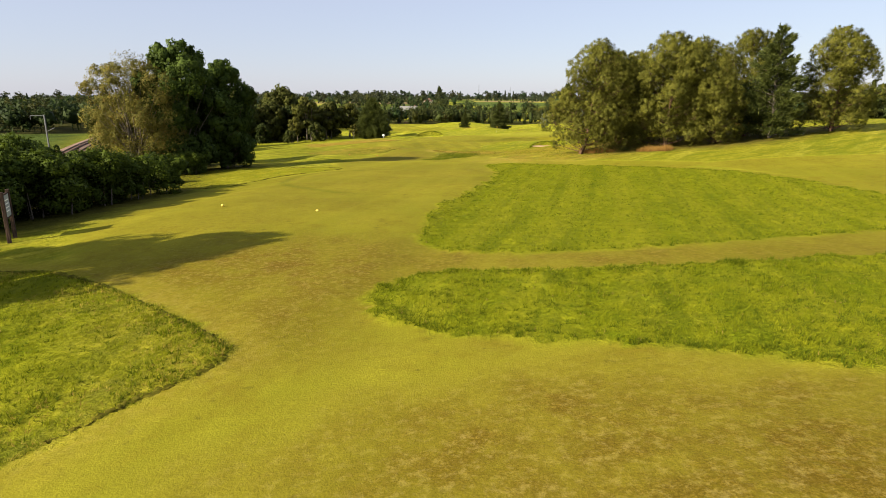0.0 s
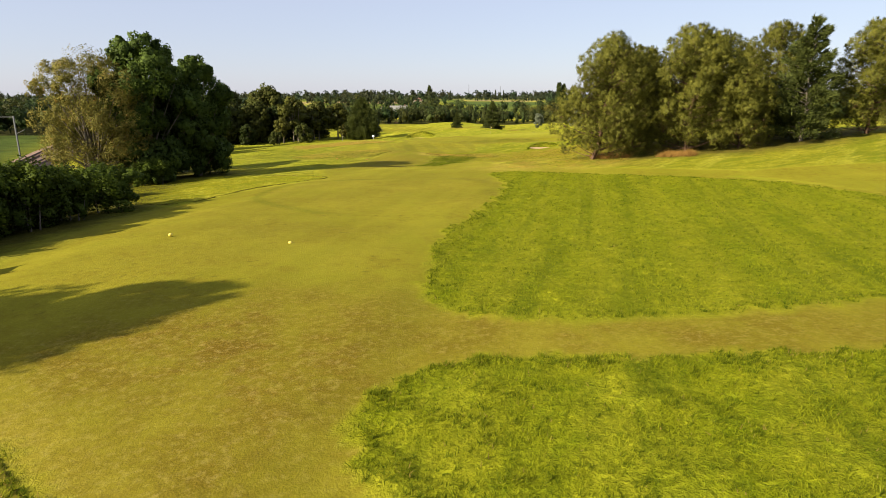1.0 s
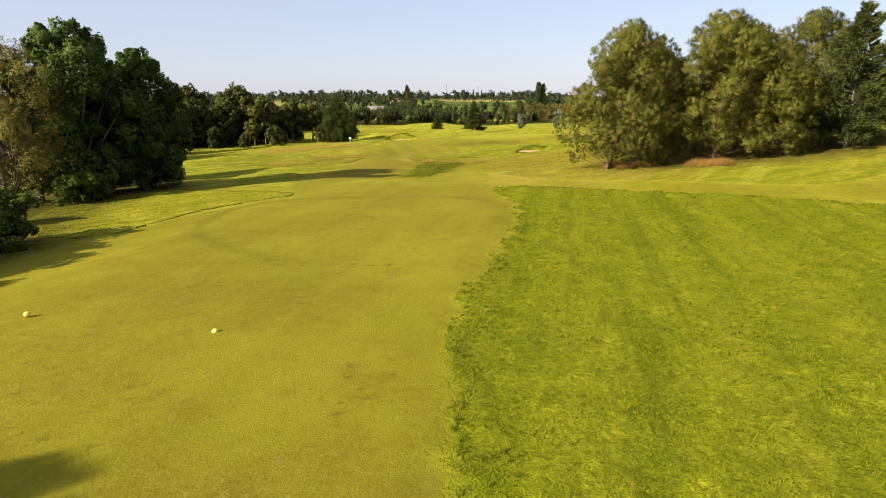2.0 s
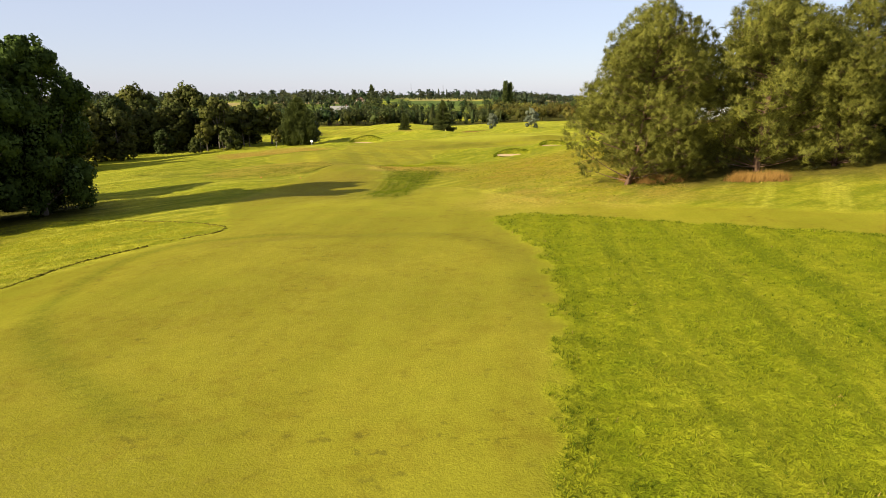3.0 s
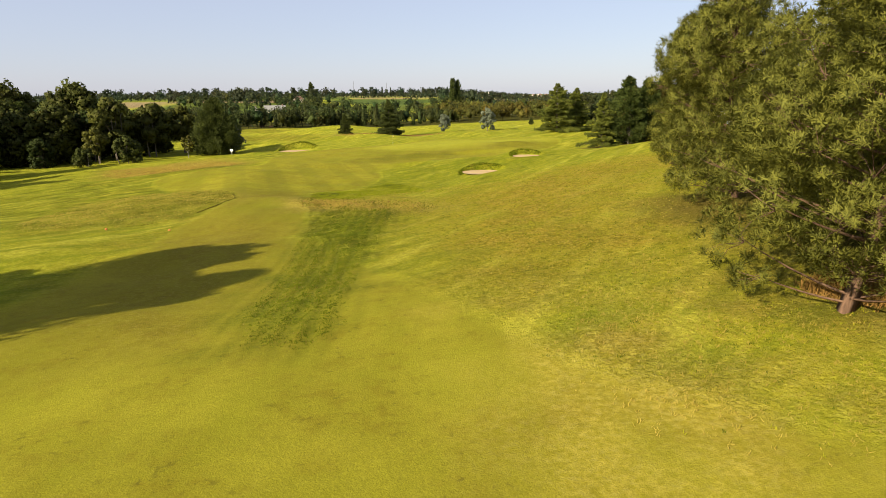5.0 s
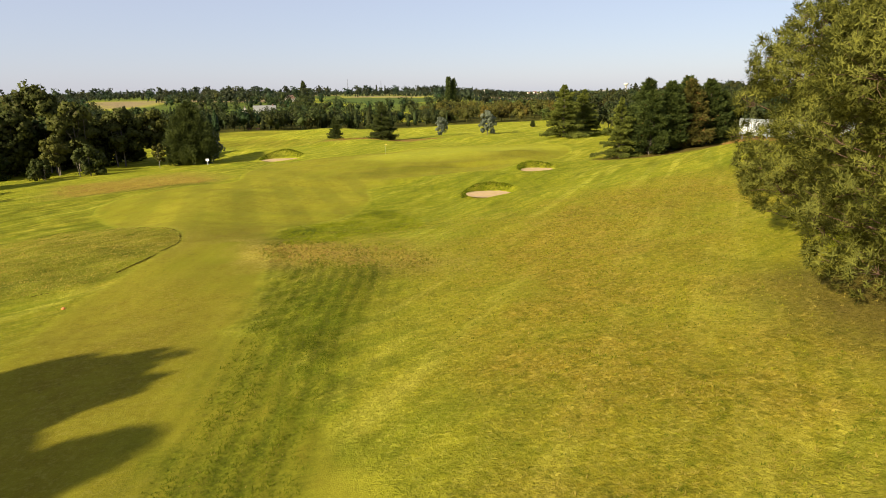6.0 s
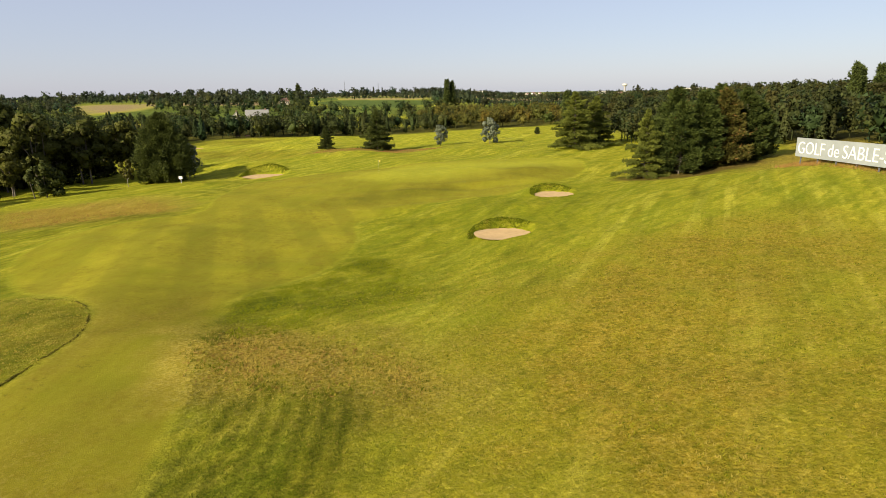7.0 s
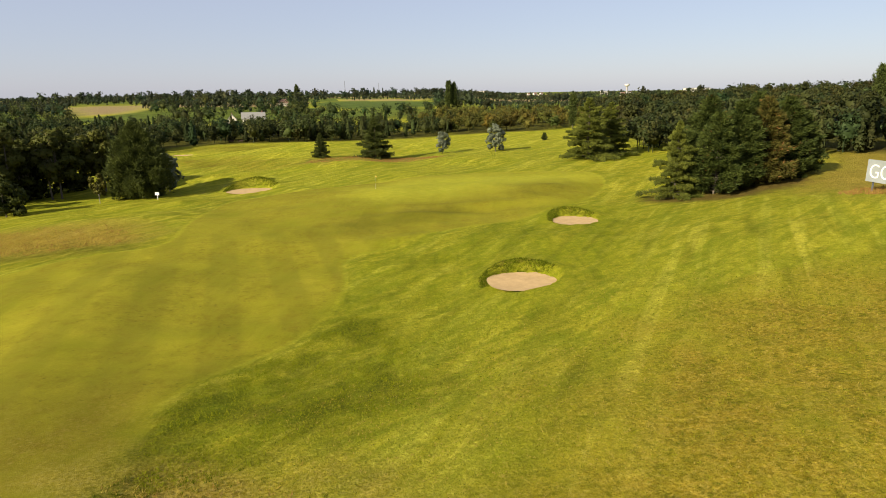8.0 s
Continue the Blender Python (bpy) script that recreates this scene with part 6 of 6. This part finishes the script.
def catenary_mast():
    ob = thing("railway_mast", (0, 0, 0), "galvanised railway mast with a bracket arm", "mast", "railway masts")
    bm = bmesh.new()
    box(bm, (0.3, 0.3, 10.5), (0, 0, 5.0), 0, 0.03)
    part("pole", bm, METAL, ob)
    bm = bmesh.new()
    rod(bm, (-3.6, 0, 10.0), (0, 0, 10.0), 0.08)
    rod(bm, (-3.6, 0, 10.0), (-3.6, 0, 9.1), 0.06)
    part("arm", bm, METAL, ob)
    bm = bmesh.new()
    rod(bm, (0, 0, 6.0), (2.2, 0, 7.0), 0.07)
    part("bracket", bm, METAL, ob)
    return ob


mast = planted(catenary_mast(), -104.0, 152.0, 1.0, 0, 0.3)
another(mast, -139.0, 232.0, 0.9, 20)
another(mast, -155.0, 300.0, 0.9, 20)


def utility_pole(x, y):
    ob = thing("utility_pole", (x, y, ground_at(x, y)), "plain wooden utility pole before the woods", "pole")
    bm = bmesh.new()
    rod(bm, (0, 0, -0.5), (0, 0, 10.5), 0.17, 0.11)
    part("pole", bm, GREY_BARK, ob)
    bm = bmesh.new()
    box(bm, (1.6, 0.1, 0.12), (0, 0, 9.9), 20, 0.01)
    part("crossarm", bm, DARK_WOOD, ob)


utility_pole(-55.0, 258.0)


def bench(x, y, turn):
    ob = thing("bench", (x, y, ground_at(x, y)), "dark wooden bench on the far tee", "bench", turn=turn)
    for s in (-0.7, 0.7):
        bm = bmesh.new()
        box(bm, (0.1, 0.5, 0.45), (s, 0, 0.2), 0, 0.01)
        part("leg", bm, DARK_WOOD, ob)
    bm = bmesh.new()
    box(bm, (1.9, 0.5, 0.07), (0, 0, 0.46), 0, 0.01)
    part("seat", bm, DARK_WOOD, ob)
    bm = bmesh.new()
    box(bm, (1.9, 0.07, 0.45), (0, 0.25, 0.8), 0, 0.01)
    part("backrest", bm, DARK_WOOD, ob)


bench(-30.5, 345.0, 20)
bench(-27.0, 346.0, 5)


# ------------------------------------------------------------------ buildings far off
def house(name, length, depth, wall_h, roof_h, roof_mat, label, windows=4):
    ob = thing(name, (0, 0, 0), label, "house")
    bm = bmesh.new()
    box(bm, (length, depth, wall_h + 1.5), (0, 0, wall_h / 2 - 0.75), 0, 0.03)
    for s in (-1, 1):
        tri = [bm.verts.new((s * length / 2, -depth / 2, wall_h)), bm.verts.new((s * length / 2, depth / 2, wall_h)), bm.verts.new((s * length / 2, 0, wall_h + roof_h))]
        bm.faces.new(tri if s > 0 else tri[::-1])
    wall = part("wall", bm, RENDER_WALL, ob)
    bm = bmesh.new()
    o, t = 0.35, 0.22
    ring = []
    for s in (-1, 1):
        x = s * (length / 2 + o)
        k = roof_h / (depth / 2)
        ring.append([bm.verts.new(v) for v in ((x, -depth / 2 - o, wall_h - o * k), (x, 0, wall_h + roof_h), (x, depth / 2 + o, wall_h - o * k),
                                              (x, depth / 2 + o, wall_h - o * k + t), (x, 0, wall_h + roof_h + t), (x, -depth / 2 - o, wall_h - o * k + t))])
    for i in range(6):
        j = (i + 1) % 6
        bm.faces.new((ring[0][i], ring[1][i], ring[1][j], ring[0][j]))
    for r in ring:
        bm.faces.new((r[0], r[1], r[4], r[5]))
        bm.faces.new((r[1], r[2], r[3], r[4]))
    bmesh.ops.recalc_face_normals(bm, faces=bm.faces[:])
    roof = part("roof", bm, roof_mat, ob)
    bm = bmesh.new()
    box(bm, (0.9, 0.7, 1.6), (length * 0.38, 0, wall_h + roof_h + 0.4), 0, 0.03)
    part("chimney", bm, TERRACOTTA, roof)
    for i in range(windows):
        bm = bmesh.new()
        box(bm, (1.1, 0.08, 1.3), (-length / 2 + length * (i + 0.5) / windows, -depth / 2 - 0.03, wall_h * 0.55), 0, 0.01)
        part("window", bm, DARK_GLASS, wall)
    return ob


planted(house("farmhouse", 17.0, 9.0, 4.2, 4.4, SLATE, "pale farmhouse with a long light slate roof"), -36.0, 486.0, 0.82, 8, 0.4)
planted(house("farmhouse", 7.0, 6.5, 4.0, 3.6, SLATE, "small pale gabled house beside the farmhouse", 2), -48.5, 484.0, 0.82, 95, 0.4)
village = planted(house("village_house", 11.0, 8.0, 5.0, 3.2, TERRACOTTA, "small village house with a red tile roof"), -30.0, 700.0, 0.7, 20)
rng = np.random.default_rng(90)
for i in range(3):
    another(village, -32 + 9 * i + rng.uniform(-4, 4), 720 + rng.uniform(-25, 60), rng.uniform(0.6, 0.8), rng.uniform(0, 90))
for i in range(26):
    b = rng.uniform(0.16, 0.52)
    r = rng.uniform(1900, 2900)
    another(village, r * math.sin(b), r * math.cos(b), rng.uniform(0.7, 1.2), rng.uniform(0, 90), "pale house in the town on the horizon")
block = planted(house("apartment_block", 42.0, 14.0, 14.0, 1.0, SLATE, "long white block in the town on the horizon", 10), 1280.0, 2050.0, 1.2, -30)
another(block, 1050.0, 2250.0, 0.7, 10)
another(block, 640.0, 2500.0, 0.8, -20)
another(block, 1500.0, 2300.0, 1.2, 15)


def water_tower(x, y):
    ob = thing("water_tower", (x, y, ground_at(x, y)), "pale water tower on the horizon", "tower")
    bm = bmesh.new()
    rod(bm, (0, 0, -2), (0, 0, 26), 3.2, 2.8, 16)
    part("shaft", bm, CONCRETE, ob)
    bm = bmesh.new()
    rod(bm, (0, 0, 25), (0, 0, 29), 3.0, 8.0, 20)
    rod(bm, (0, 0, 29), (0, 0, 34), 8.0, 8.0, 20)
    part("tank", bm, RENDER_WALL, ob)


water_tower(1010.0, 2000.0)


def radio_mast(x, y, height):
    """A slim lattice mast: three legs with rungs and braces."""
    ob = thing("radio_mast", (x, y, ground_at(x, y)), "slim lattice radio mast on the horizon", "mast", "radio masts")
    feet = [(1.1 * math.cos(a), 1.1 * math.sin(a)) for a in (0.4, 2.5, 4.6)]
    for fx, fy in feet:
        bm = bmesh.new()
        rod(bm, (fx, fy, -1), (fx * 0.3, fy * 0.3, height), 0.16, 0.12, 6)
        part("leg", bm, METAL, ob)
    bm = bmesh.new()
    for k in range(1, 12):
        w = 1 - 0.7 * k / 12
        ring = [(fx * w, fy * w, height * k / 12) for fx, fy in feet]
        for i in range(3):
            rod(bm, ring[i], ring[(i + 1) % 3], 0.06, sides=4)
    part("rungs", bm, METAL, ob)


radio_mast(60.0, 1490.0, 34.0)
radio_mast(118.0, 1300.0, 26.0)
